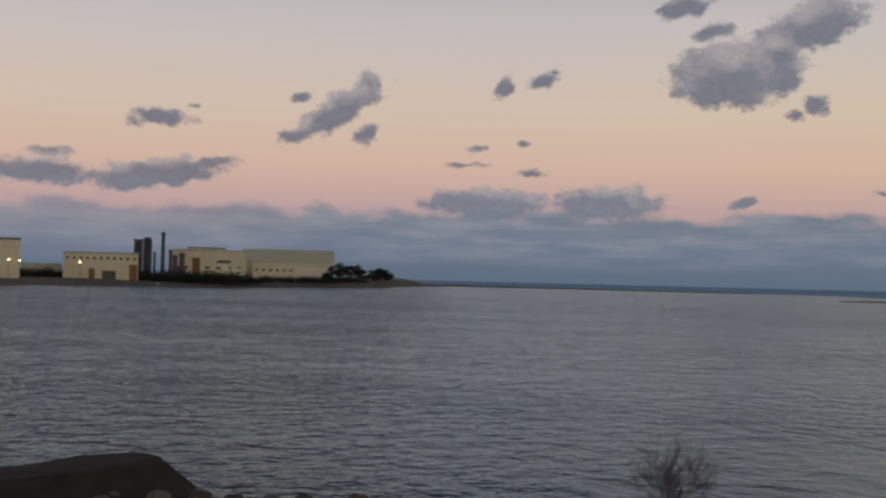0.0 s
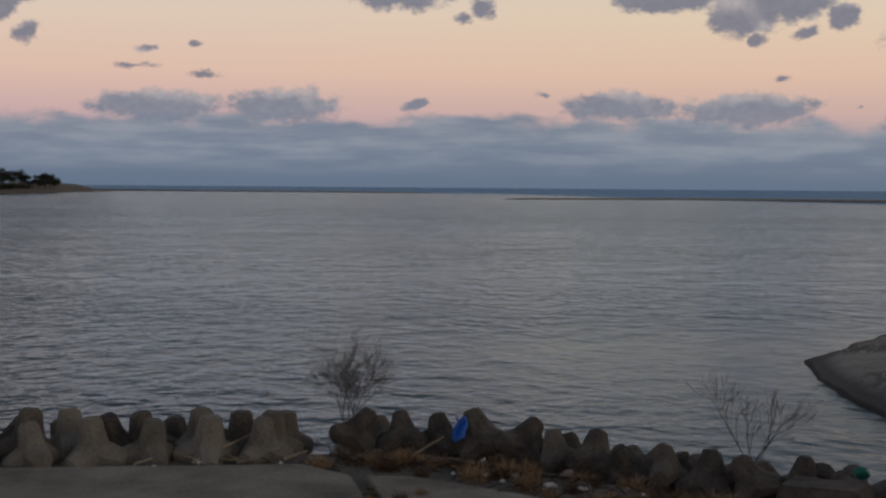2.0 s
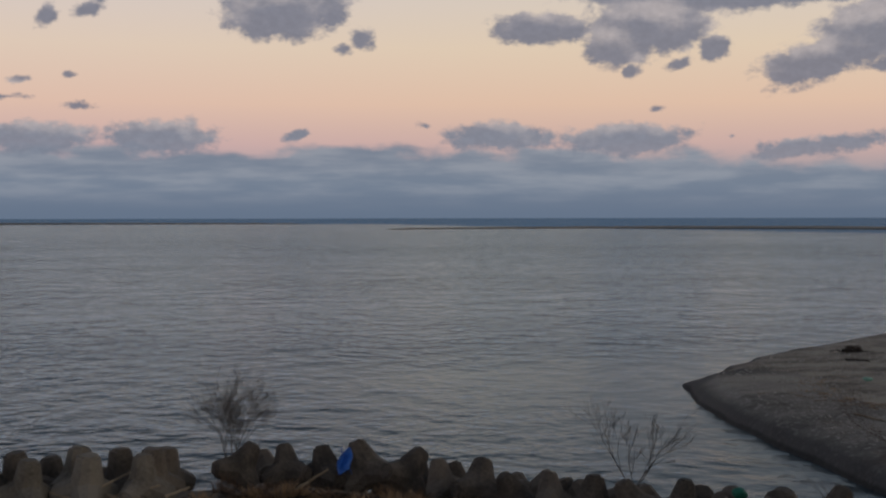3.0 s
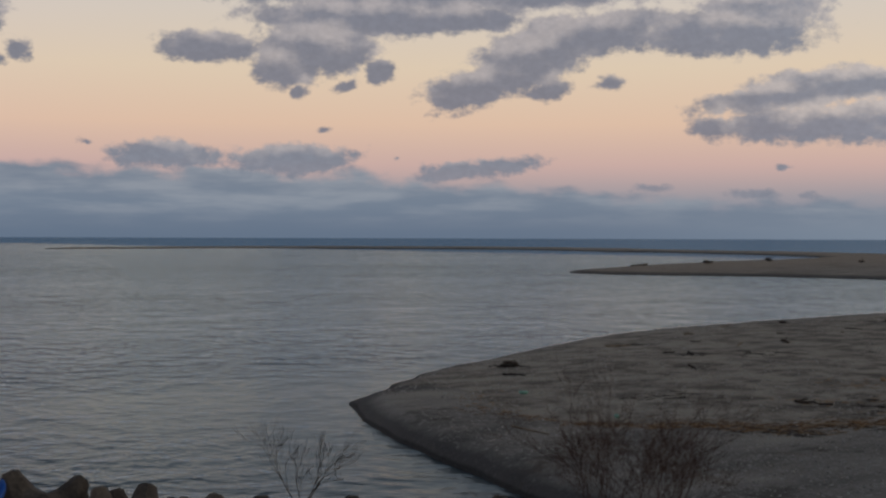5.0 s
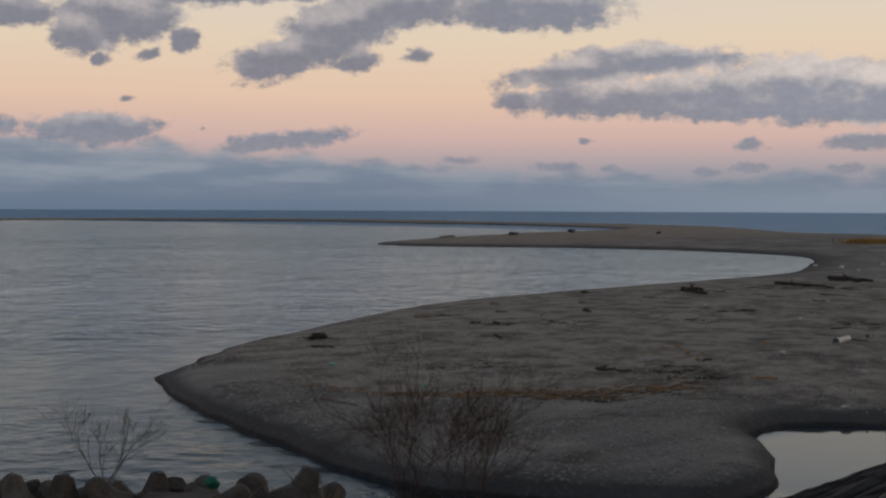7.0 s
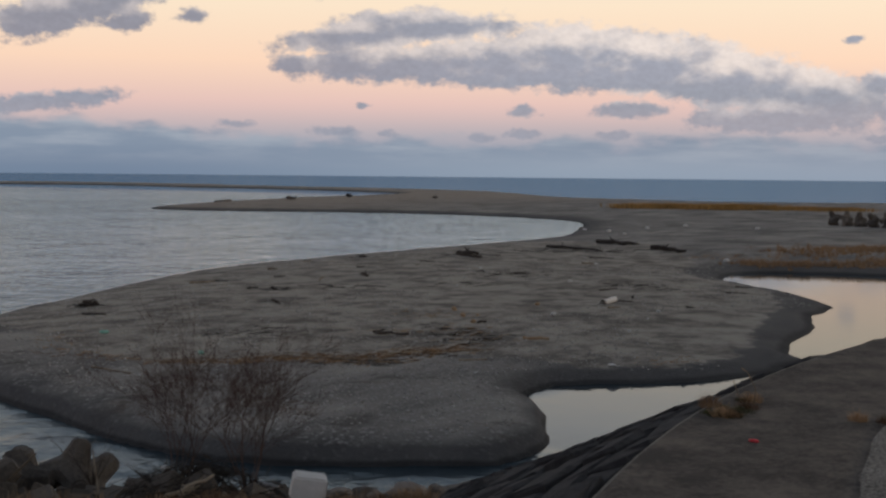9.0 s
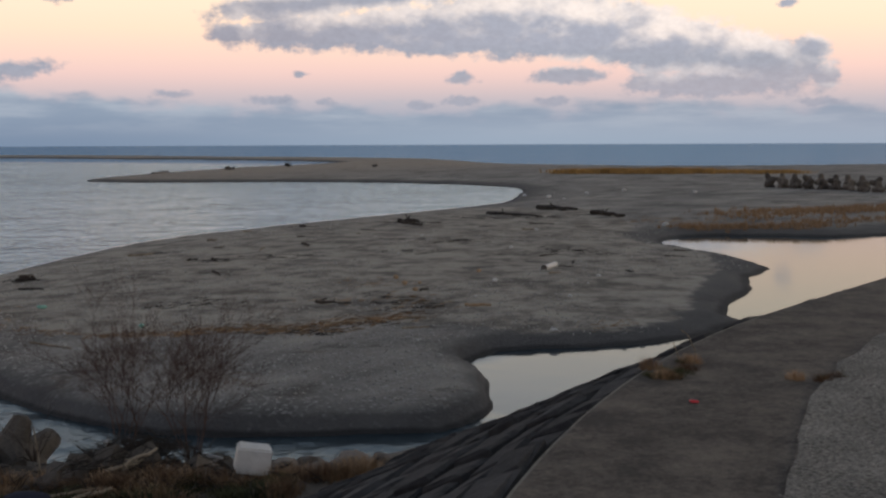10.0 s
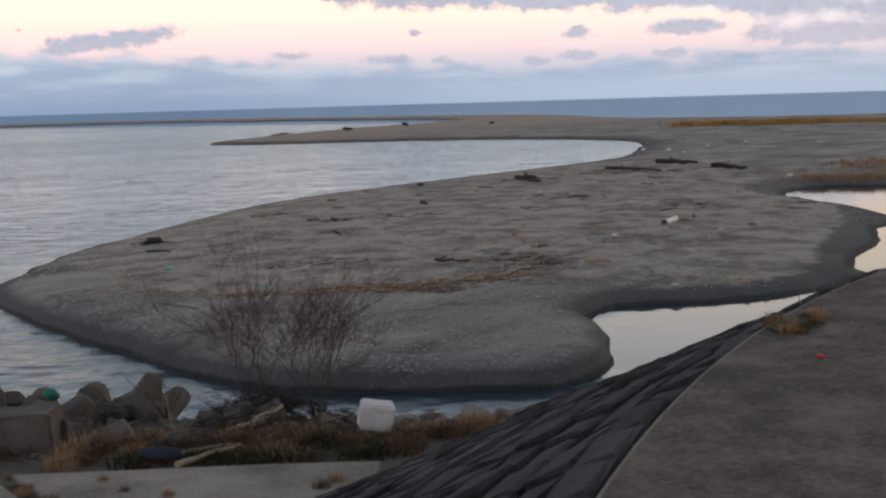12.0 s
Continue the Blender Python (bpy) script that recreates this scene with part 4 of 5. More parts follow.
# ---------------------------------------------------------------- driftwood and litter
def log(x0, y0, x1, y1, r, mat=None, lift=0.0, label="weathered driftwood log lying on gravel", bend=0.08, name="driftwood_log", z=None):
    a, b = Vector((x0, y0, 0)), Vector((x1, y1, 0))
    ln = (b - a).length
    za = (z_at(x0, y0) if z is None else z) + r * 0.7
    zb = (z_at(x1, y1) if z is None else z) + r * 0.7 + lift
    pts, rad = [], []
    for i in range(7):
        t = i / 6
        p = a.lerp(b, t)
        pts.append((p.x + R.uniform(-1, 1) * bend * ln * 0.35, p.y + R.uniform(-1, 1) * bend * ln * 0.35, za + (zb - za) * t + R.uniform(-0.3, 0.3) * r))
        rad.append(r * (1.0 - 0.45 * t) * R.uniform(0.8, 1.15))
    if mat is M_CHAR:
        rad = [q * 0.72 for q in rad]
    v, f = [], []
    tube(v, f, pts, rad, 8)
    for k in range(2):
        i = R.randrange(2, 5)
        p = Vector(pts[i])
        w = Vector((R.uniform(-1, 1), R.uniform(-1, 1), R.uniform(0.1, 0.6))).normalized()
        tube(v, f, [tuple(p), tuple(p + w * r * 1.3), tuple(p + w * r * 2.2)], [rad[i] * 0.5, rad[i] * 0.35, rad[i] * 0.2], 5)
    return tagged(new(name, mesh_data(name, v, f, mat or M_DRIFT)), label, "driftwood", "driftwood")


DARK = "blackened driftwood log lying on gravel"
log(46.3, 39.5, 47.1, 38.1, 0.10, M_CHAR, label=DARK)
log(115.5, 74.5, 111.6, 65.6, 0.24, M_CHAR, label=DARK)
log(127.6, 75.3, 121.8, 67.3, 0.42, M_CHAR, label=DARK)
log(118.5, 63.5, 116.3, 58.8, 0.36, M_CHAR, label=DARK)
log(96.9, 72.3, 95.6, 69.2, 0.34, M_CHAR, label=DARK)
log(94.6, 70.4, 93.4, 67.2, 0.20, M_CHAR, label=DARK)
log(88.4, 77.2, 87.6, 75.9, 0.18, M_CHAR, label=DARK)
log(72.6, 63.2, 71.6, 61.7, 0.16, M_CHAR, label=DARK)
log(59.6, 59.6, 58.8, 58.4, 0.14, M_CHAR, label=DARK)
log(47.4, 63.0, 47.6, 62.0, 0.20, M_CHAR, label=DARK)
log(46.6, 62.4, 47.3, 61.4, 0.14, M_CHAR, label=DARK)
log(242.0, 257.0, 226.0, 246.0, 0.45, M_CHAR, label="dark driftwood trunk on the outer gravel bar")
log(263.0, 257.0, 261.0, 252.0, 0.75, M_CHAR, label="dark driftwood trunk on the outer gravel bar")
log(305.5, 272.5, 303.5, 268.5, 0.75, M_CHAR, label="dark driftwood trunk on the outer gravel bar")
log(300.0, 233.5, 299.5, 231.5, 0.5, M_CHAR, label="dark driftwood trunk on the outer gravel bar")
log(528.4, 571.1, 528.6, 571.2, 0.25, M_CHAR, lift=2.0, label="upright weathered stump on the far bar", bend=0.0)
log(37.7, 38.0, 39.2, 36.9, 0.045, label="pale driftwood branch on gravel")
log(38.8, 37.1, 40.4, 35.4, 0.05, label="pale driftwood branch on gravel")
log(42.0, 35.5, 44.3, 34.8, 0.045, label="pale driftwood branch on gravel")
log(45.6, 33.9, 46.6, 33.3, 0.05, label="pale driftwood branch on gravel")
log(43.5, 32.4, 44.5, 31.7, 0.05, label="pale driftwood branch on gravel")
log(31.9, 41.9, 31.9, 39.5, 0.05, label="pale driftwood branch on gravel")
log(50.0, 33.5, 50.8, 32.6, 0.09, M_ORANGE, label="short length of brown cut timber on gravel", name="timber")
log(17.25, 22.4, 18.6, 21.9, 0.055, z=0.95, label="bleached bare branch beside the apron", bend=0.05)
log(16.6, 21.6, 18.5, 21.7, 0.07, z=0.98, label="bleached bare branch beside the apron", bend=0.12)
log(2.0, 35.2, 3.9, 36.5, 0.05, lift=0.55, z=0.9, label="pale stick leaning between armour blocks", bend=0.03)
log(3.3, 35.5, 4.4, 35.3, 0.04, lift=0.3, z=0.9, label="pale stick leaning between armour blocks", bend=0.06)
log(19.6, 22.6, 20.8, 22.9, 0.09, lift=0.3, z=0.95, label="splintered pale driftwood root on the bank", bend=0.2)
log(19.3, 22.9, 20.4, 22.3, 0.06, lift=0.45, z=0.95, label="splintered pale driftwood root on the bank", bend=0.2)
log(17.2, 26.3, 17.9, 25.6, 0.03, lift=1.0, z=0.9, label="thin pale stick propped on a block", bend=0.03)
log(18.9, 24.6, 19.2, 25.2, 0.03, lift=0.9, z=0.9, label="thin pale stick propped on a block", bend=0.03)
log(22.5, 23.1, 22.55, 22.3, 0.05, M_WHITE, z=0.75, label="white plastic tube among the rubble", name="plastic_tube", bend=0.02)
for k in range(9):
    x, y = R.uniform(0.2, 4.6), R.uniform(34.7, 35.6)
    a = R.uniform(0, 6.28)
    log(x, y, x + math.cos(a) * 0.7, y + math.sin(a) * 0.35, R.uniform(0.025, 0.05), lift=R.uniform(0, 0.3), z=0.95, label="pale broken stick beside the apron", bend=0.1)
log(8.9, 33.9, 10.6, 32.0, 0.07, M_CHAR, z=0.9, label="dark driftwood branch in the debris strip", bend=0.12)
log(10.2, 32.2, 12.2, 30.9, 0.06, M_CHAR, z=0.9, label="dark driftwood branch in the debris strip", bend=0.12)
log(7.7, 34.4, 9.0, 34.9, 0.05, z=0.9, lift=0.5, label="pale stick leaning between armour blocks", bend=0.1)

for k in range(34):
    x, y = R.uniform(38, 108), R.uniform(26, 80)
    if float(inside_distance(np.array([x]), np.array([y]), BEACH)[0]) < 4:
        continue
    a, ln = R.gauss(-0.6, 0.6), R.uniform(0.3, 1.3) * (0.6 + math.hypot(x, y) / 90)
    log(x, y, x + math.cos(a) * ln, y + math.sin(a) * ln, R.uniform(0.04, 0.10), M_CHAR if k % 3 else M_DRIFT,
        label="small driftwood branch lying on gravel", bend=0.15)

# splinters and reed scraps along the high-water line
v, f = [], []
rr = random.Random(77)
wrack = smooth_ring([(33.2, 47.5), (33.9, 43.5), (35.6, 40.2), (37.7, 38.0), (39.2, 36.8), (41.5, 35.4), (44.3, 34.8), (47, 33.8)], 14, closed=False)
for i in range(400):
    q = wrack[int((rr.random() ** 0.6) * (len(wrack) - 1))]
    x, y = q[0] + rr.gauss(0, 0.55), q[1] + rr.gauss(0, 0.5)
    a, ln = rr.gauss(-0.75, 0.7), rr.uniform(0.12, 0.55)
    v.append((x, y, a, ln))
splints = v
hz = ground_height(np.array([s[0] for s in splints]), np.array([s[1] for s in splints]))
v = []
for (x, y, a, ln), z in zip(splints, hz):
    c, s_ = math.cos(a) * ln / 2, math.sin(a) * ln / 2
    tube(v, f, [(x - c, y - s_, z + 0.02), (x + c, y + s_, z + rr.uniform(0.02, 0.08))], [0.018, 0.012], 4)
tagged(new("wrack_line", mesh_data("wrack_line", v, f, M_STRAW)), "brown reed and splinter wrack line on gravel", "wrack", kind="stuff")


def debris(name, mat, patches, seed, label, thick=0.02):
    """Splinters and broken sticks washed together in loose patches: centre, spread along and across, turn, count, length."""
    rr = random.Random(seed)
    sticks = []
    for x0, y0, along, across, turn, count, size in patches:
        c0, s0 = math.cos(radians(turn)), math.sin(radians(turn))
        for i in range(count):
            p0, q0 = rr.gauss(0, along), rr.gauss(0, across)
            sticks.append((x0 + p0 * c0 - q0 * s0, y0 + p0 * s0 + q0 * c0, radians(turn) + rr.gauss(0, 0.5), size * rr.uniform(0.3, 1.2)))
    zs = ground_height(np.array([k[0] for k in sticks]), np.array([k[1] for k in sticks]))
    v, f = [], []
    for (x0, y0, a, ln), z in zip(sticks, zs):
        c0, s0, r = math.cos(a) * ln / 2, math.sin(a) * ln / 2, thick * rr.uniform(0.5, 1.4) * (0.5 + ln)
        tube(v, f, [(x0 - c0, y0 - s0, z + r * 0.6), (x0 + rr.uniform(-r, r), y0 + rr.uniform(-r, r), z + r * rr.uniform(0.6, 2.2)),
                    (x0 + c0, y0 + s0, z + r * rr.uniform(0.6, 3))], [r, r * 0.9, r * 0.5], 5)
    return tagged(new(name, mesh_data(name, v, f, mat)), label, "debris", kind="stuff")


debris("beach_debris", M_CHAR, [(40.0, 35.0, 0.9, 0.5, -38, 82, 0.6), (43.2, 34.6, 1.0, 0.4, -25, 49, 0.6), (42.4, 44.0, 1.0, 0.8, -45, 49, 0.5), (44.6, 44.2, 0.7, 0.6, -45, 27, 0.5),
                                (49.6, 36.8, 0.8, 1.3, -35, 71, 0.6), (48.0, 35.3, 1.0, 0.6, -40, 38, 0.7), (79.5, 43.5, 1.6, 1.3, -45, 49, 0.9), (98.5, 72.2, 1.4, 1.3, -60, 49, 1.0),
                                (89.1, 77.7, 0.8, 0.8, -60, 22, 0.8), (59.6, 59.4, 0.8, 0.8, -50, 27, 0.6), (80.0, 55.8, 2.1, 1.9, -50, 66, 0.9), (112, 70, 3.6, 1.9, -50, 66, 1.4),
                                (47.0, 62.3, 0.6, 0.6, -60, 33, 0.6), (64, 57, 1.6, 1.0, -50, 38, 0.7), (71, 52, 1.3, 1.1, -45, 33, 0.7)],
       101, "dark broken driftwood and brush washed together on gravel", 0.013)
debris("reed_debris", M_STRAW, [(37.9, 37.4, 1.0, 0.4, -40, 71, 0.6), (40.2, 35.3, 1.1, 0.6, -36, 104, 0.55), (44.0, 34.8, 1.3, 0.4, -22, 71, 0.6), (35.2, 41.0, 1.3, 0.4, -62, 49, 0.45),
                                (34.3, 45.5, 1.6, 0.5, -88, 44, 0.4), (36.6, 50.5, 1.6, 0.6, 58, 44, 0.4), (49.8, 36.4, 1.0, 1.4, -35, 49, 0.5), (47.6, 39.6, 1.0, 0.6, -35, 33, 0.5),
                                (53.8, 41.9, 1.3, 1.3, -40, 38, 0.5), (50.5, 25.9, 1.1, 0.5, -15, 27, 0.5), (116, 52, 3.2, 1.9, -60, 88, 0.8)],
       102, "brown reed and bark scraps strewn over gravel", 0.014)
# finer scraps in the strip behind the blocks
v, f = [], []
for i in range(520):
    q = strip_line[int(rr.random() * (len(strip_line) - 1))]
    x, y = q[0] + rr.gauss(0, 0.8), q[1] + rr.gauss(0, 0.8)
    a, ln = rr.uniform(0, 6.28), rr.uniform(0.15, 0.7)
    c, s_ = math.cos(a) * ln / 2, math.sin(a) * ln / 2
    tube(v, f, [(x - c, y - s_, 0.86 + rr.uniform(0, 0.1)), (x + c, y + s_, 0.9 + rr.uniform(0, 0.25))], [0.016, 0.010], 4)
for i in range(420):
    x, y = 20.7 + rr.gauss(0, 0.75), 23.4 + rr.gauss(0, 0.7)
    a, ln, up = rr.uniform(0, 6.28), rr.uniform(0.3, 1.1), rr.uniform(-0.1, 0.5)
    c, s_ = math.cos(a) * ln / 2, math.sin(a) * ln / 2
    z = 0.95 + rr.random() * 0.55 * math.exp(-((x - 20.7) ** 2 + (y - 23.4) ** 2) / 1.2)
    tube(v, f, [(x - c, y - s_, z), (x + c, y + s_, z + up * ln)], [0.014, 0.007], 4)
tagged(new("driftwood_scraps", mesh_data("driftwood_scraps", v, f, M_CHAR)), "dark broken reed and twig debris behind the blocks", "debris", kind="stuff")


def chunk(x, y, size, mat, label, name="plastic_litter", flat=0.5, z=None):
    me = stone_mesh(name, mat, R.randrange(999), flat)
    ob = new(name, me)
    ob.matrix_basis = pose(x, y, (z_at(x, y) if z is None else z) + size * flat * 0.4, 0, 0, R.uniform(0, 360)) @ Matrix.Diagonal((size, size * 0.7, size, 1))
    return tagged(ob, label, "litter", "litter on the beach")


WHITE_BIT = "scrap of white plastic litter on gravel"
for x, y, s in ((47.5, 27.3, 0.30), (58.4, 37.2, 0.42), (78.1, 48.4, 0.34), (97.5, 57.8, 0.40), (158, 91.6, 0.9), (177, 89.4, 0.8), (174, 76.5, 0.7),
                (111.5, 52.0, 0.7), (107.8, 45.1, 0.8), (65.0, 34.4, 0.28), (56.3, 31.4, 0.24), (28.2, 22.4, 0.16), (166.5, 90.2, 0.7), (166.4, 100.7, 0.7),
                (148.7, 83.9, 0.5), (69.5, 52.0, 0.2), (61.5, 33.2, 0.2), (84.0, 60.5, 0.3), (52.4, 34.5, 0.18), (40.8, 29.6, 0.14)):
    chunk(x, y, s, M_WHITE, WHITE_BIT)
for x, y, s in ((56.3, 42.3, 0.42), (54.4, 40.3, 0.40), (52.9, 38.5, 0.36), (62.6, 41.0, 0.36), (55.2, 39.9, 0.22)):
    chunk(x, y, s, M_ORANGE, "broken lump of pale brown timber on gravel", "timber_block", 0.6)
chunk(37.0, 41.2, 0.36, M_TEAL, "crumpled pale green plastic on gravel")
chunk(38.8, 50.0, 0.62, M_TEAL, "crumpled pale green plastic on gravel", flat=0.3)
chunk(7.3, 3.2, 0.062, M_RED, "small red plastic scrap on the levee verge", flat=0.35, z=CREST_Z)
chunk(20.75, 24.4, 0.22, M_WHITE, "white plastic bottle scrap among rubble", flat=0.9, z=1.15)
chunk(17.0, 22.6, 0.85, M_NAVY, "dark navy sack lying beside the apron", "sack", 0.35, z=0.9)
for x, y in ((9.1, 31.9), (9.6, 31.3), (8.8, 32.4), (10.6, 30.8), (11.6, 30.0), (12.4, 29.2), (2.0, 35.0), (4.4, 34.9), (0.9, 35.0)):
    chunk(x + R.uniform(-0.3, 0.3), y + R.uniform(-0.3, 0.3), R.uniform(0.14, 0.3), M_WHITE, "scrap of white plastic among the debris", z=0.9)

# plastic pipe on the spit
pipe = tagged(new("drain_pipe"), "short white plastic pipe lying on gravel", "pipe")
v, f = [], []
z0 = z_at(66.6, 38.5)
tube(v, f, [(65.4, 38.2, z0 + 0.15), (67.7, 38.8, z0 + 0.15)], [0.17, 0.17], 16)
part("barrel", mesh_data("barrel", v, f[:-2], M_WHITE), pipe)
v, f = [], []
tube(v, f, [(65.3, 38.17, z0 + 0.15), (65.6, 38.25, z0 + 0.15)], [0.195, 0.195], 16)
part("collar", mesh_data("collar", v, f[:-2], M_WHITE), pipe)

# polystyrene block
bm = bmesh.new()
bmesh.ops.create_cube(bm, size=1.0)
bmesh.ops.scale(bm, vec=(0.80, 0.60, 0.62), verts=bm.verts)
bmesh.ops.bevel(bm, geom=list(bm.edges), offset=0.05, segments=2, affect="EDGES")
bmesh.ops.subdivide_edges(bm, edges=[e for e in bm.edges if e.calc_length() > 0.3], cuts=3, use_grid_fill=True)
for vv in bm.verts:
    vv.co += vv.co.normalized() * 0.02 * noise.noise(vv.co * 4)
foam = tagged(new("foam_float", bm_data("foam_float", bm, M_FOAM)), "worn white polystyrene float block on the rubble bank", "float")
foam.matrix_basis = pose(21.55, 20.35, 1.24, 4, 9, -42)

# blue tarpaulin rag draped over a block
bm = bmesh.new()
bmesh.ops.create_grid(bm, x_segments=10, y_segments=18, size=0.5)
for vv in bm.verts:
    x, y = vv.co.x, vv.co.y
    vv.co = Vector((x * 0.55 * (1 - 0.5 * y) + 0.12 * math.sin(y * 5), -0.14 * math.sin(x * 7) + 0.06 * noise.noise(Vector((x * 4, y * 4, 0))), y * 0.85 + 0.07 * math.sin(x * 9)))
got = bmesh.ops.solidify(bm, geom=list(bm.faces), thickness=0.012)
tarp = tagged(new("tarpaulin", bm_data("tarpaulin", bm, M_TARP, True)), "torn bright blue tarpaulin rag on a block", "tarpaulin")
tarp.matrix_basis = pose(9.65, 35.6, 1.50, -28, 14, 20) @ Matrix.Diagonal((0.8, 0.8, 0.8, 1))

# green fishing net bundle
bm = bmesh.new()
bmesh.ops.create_icosphere(bm, subdivisions=3, radius=0.19)
for vv in bm.verts:
    vv.co *= 1 + 0.35 * noise.noise(vv.co * 6)
    vv.co.z *= 0.8
net = tagged(new("net_bundle", bm_data("net_bundle", bm, M_NET, True)), "bundled green fishing net lying on a block", "net")
net.matrix_basis = pose(17.55, 27.5, 1.62, 0, 0, 40)

# ---------------------------------------------------------------- pebbles on the spit
rr = np.random.RandomState(4)
px, py = rr.uniform(24, 112, 44000), rr.uniform(20, 92, 44000)
d = inside_distance(px, py, BEACH)
dist = np.hypot(px, py)
ok = (d > 1.2) & (rr.rand(44000) < np.clip(46 / dist, 0.1, 1) * 0.75) & (ripple(px, py, 31, 7, 5.0) > -0.4)
px, py = px[ok], py[ok]
hz = ground_height(px, py)
OCTA = [(1, 0, 0), (0, 1, 0), (-1, 0, 0), (0, -1, 0), (0, 0, 0.55), (0, 0, -0.5)]
OCF = [(0, 1, 4), (1, 2, 4), (2, 3, 4), (3, 0, 4), (1, 0, 5), (2, 1, 5), (3, 2, 5), (0, 3, 5)]
v, f = [], []
for x, y, z in zip(px, py, hz):
    s, a, e = rr.uniform(0.026, 0.092), rr.uniform(0, 6.28), rr.uniform(0.6, 1)
    k = len(v)
    ca, sa = math.cos(a), math.sin(a)
    v += [(x + s * (ox * ca - oy * e * sa), y + s * (ox * sa + oy * e * ca), z + s * (oz + 0.25)) for ox, oy, oz in OCTA]
    f += [tuple(k + i for i in q) for q in OCF]
tagged(new("pebbles", mesh_data("pebbles", v, f, M_PEBBLE, True)), "pale pebbles strewn over grey gravel", "pebbles", kind="stuff")


# ---------------------------------------------------------------- grass on the outer beach and behind the pond
def grass_field(name, mat, spots, seed, label):
    rr = random.Random(seed)
    v, f = [], []
    xs, ys, rest = [], [], []
    for x0, y0, x1, y1, width, count, h in spots:
        for i in range(count):
            t = rr.random()
            xs.append(x0 + (x1 - x0) * t + rr.gauss(0, width))
            ys.append(y0 + (y1 - y0) * t + rr.gauss(0, width))
            rest.append(h * rr.uniform(0.4, 1.1))
    zs = ground_height(np.array(xs), np.array(ys))
    for x, y, z, h in zip(xs, ys, zs, rest):
        for b in range(4):
            a, w, o = rr.uniform(0, 3.14), h * rr.uniform(0.10, 0.25), h * 0.6
            ox, oy = rr.uniform(-o, o), rr.uniform(-o, o)
            k = len(v)
            v += [(x + ox - math.cos(a) * w, y + oy - math.sin(a) * w, z - 0.05), (x + ox + math.cos(a) * w, y + oy + math.sin(a) * w, z - 0.05),
                  (x + ox * 1.7, y + oy * 1.7, z + h)]
            f.append((k, k + 1, k + 2))
    return tagged(new(name, mesh_data(name, v, f, mat)), label, "grass", kind="stuff")


grass_field("beach_grass", M_OCHRE, [(262, 146, 271, 118, 2.6, 2000, 1.15), (266, 130, 273, 98, 2.4, 1500, 0.8)], 5, "band of orange dry grass on the beach ridge")
grass_field("pond_grass", M_STRAW, [(111, 50.5, 118, 40, 1.0, 380, 0.45), (122, 50, 150, 38, 2.6, 900, 0.5), (118, 41, 140, 34, 1.2, 300, 0.4)], 6,
            "low brown dry grass along the pond shore")


# ---------------------------------------------------------------- far shore
def polar(az, dist):
    return -math.sin(radians(az)) * dist, math.cos(radians(az)) * dist


def box_data(name, x0, x1, y0, y1, z0, z1, mat, bevel=0.1):
    bm = bmesh.new()
    bmesh.ops.create_cube(bm, size=1.0)
    for vv in bm.verts:
        vv.co = Vector(((x0 + x1) / 2 + vv.co.x * (x1 - x0), (y0 + y1) / 2 + vv.co.y * (y1 - y0), (z0 + z1) / 2 + vv.co.z * (z1 - z0)))
    bmesh.ops.bevel(bm, geom=list(bm.edges), offset=bevel, segments=1, affect="EDGES")
    return bm_data(name, bm, mat)


def bank_dist(az):
    """Distance of the far bank's waterline at a bearing."""
    return float(np.interp(az, [0.9, 2.8, 5.7, 9.4], [1260, 1051, 904, 796]))


def hall(name, az0, az1, dist, el0, el1, depth, wall, roof, label, windows=0, win_row=0.8, roof_rise=1.5, doors=()):
    """A works building seen between two azimuths, its foot and eaves at two elevations."""
    azc = (az0 + az1) / 2
    w = dist * math.tan(radians(abs(az0 - az1)) / 2)
    zb, zt = EYE + dist * math.tan(radians(el0)), EYE + dist * math.tan(radians(el1))
    top = tagged(new(name), label, "factory")
    x, y = polar(azc, dist)
    top.matrix_basis = pose(x, y, 0, 0, 0, azc)
    zb = min(zb, 3.0)
    part("wall", box_data("wall", -w, w, 0, depth, zb, zt - roof_rise, wall), top)
    bm = bmesh.new()
    z = zt - roof_rise
    ring = [bm.verts.new(c) for c in ((-w - 0.5, -0.6, z), (w + 0.5, -0.6, z), (w + 0.5, depth + 0.6, z), (-w - 0.5, depth + 0.6, z))]
    ridge = [bm.verts.new((-w - 0.5, depth * 0.5, zt)), bm.verts.new((w + 0.5, depth * 0.5, zt))]
    for q in ((ring[0], ring[1], ridge[1], ridge[0]), (ring[2], ring[3], ridge[0], ridge[1]), (ring[1], ring[2], ridge[1]), (ring[3], ring[0], ridge[0]), ring[::-1]):
        bm.faces.new(q)
    part("roof", bm_data("roof", bm, roof), top)
    for i in range(windows):
        cx = -w + (i + 0.6) * 2 * w / (windows + 0.2)
        h = zt - roof_rise - zb
        part("window", box_data("window", cx - w / windows * 0.42, cx + w / windows * 0.42, -0.12, 0.2, zb + h * win_row, zb + h * win_row + 1.3, M_PANE, 0.05), top, "dark window")
    for a, b, lo, hi, mat in doors:
        h = zt - roof_rise - zb
        part("panel", box_data("panel", -w + 2 * w * a, -w + 2 * w * b, -0.25, 0.2, zb + h * lo, zb + h * hi, mat, 0.05), top)
    return top


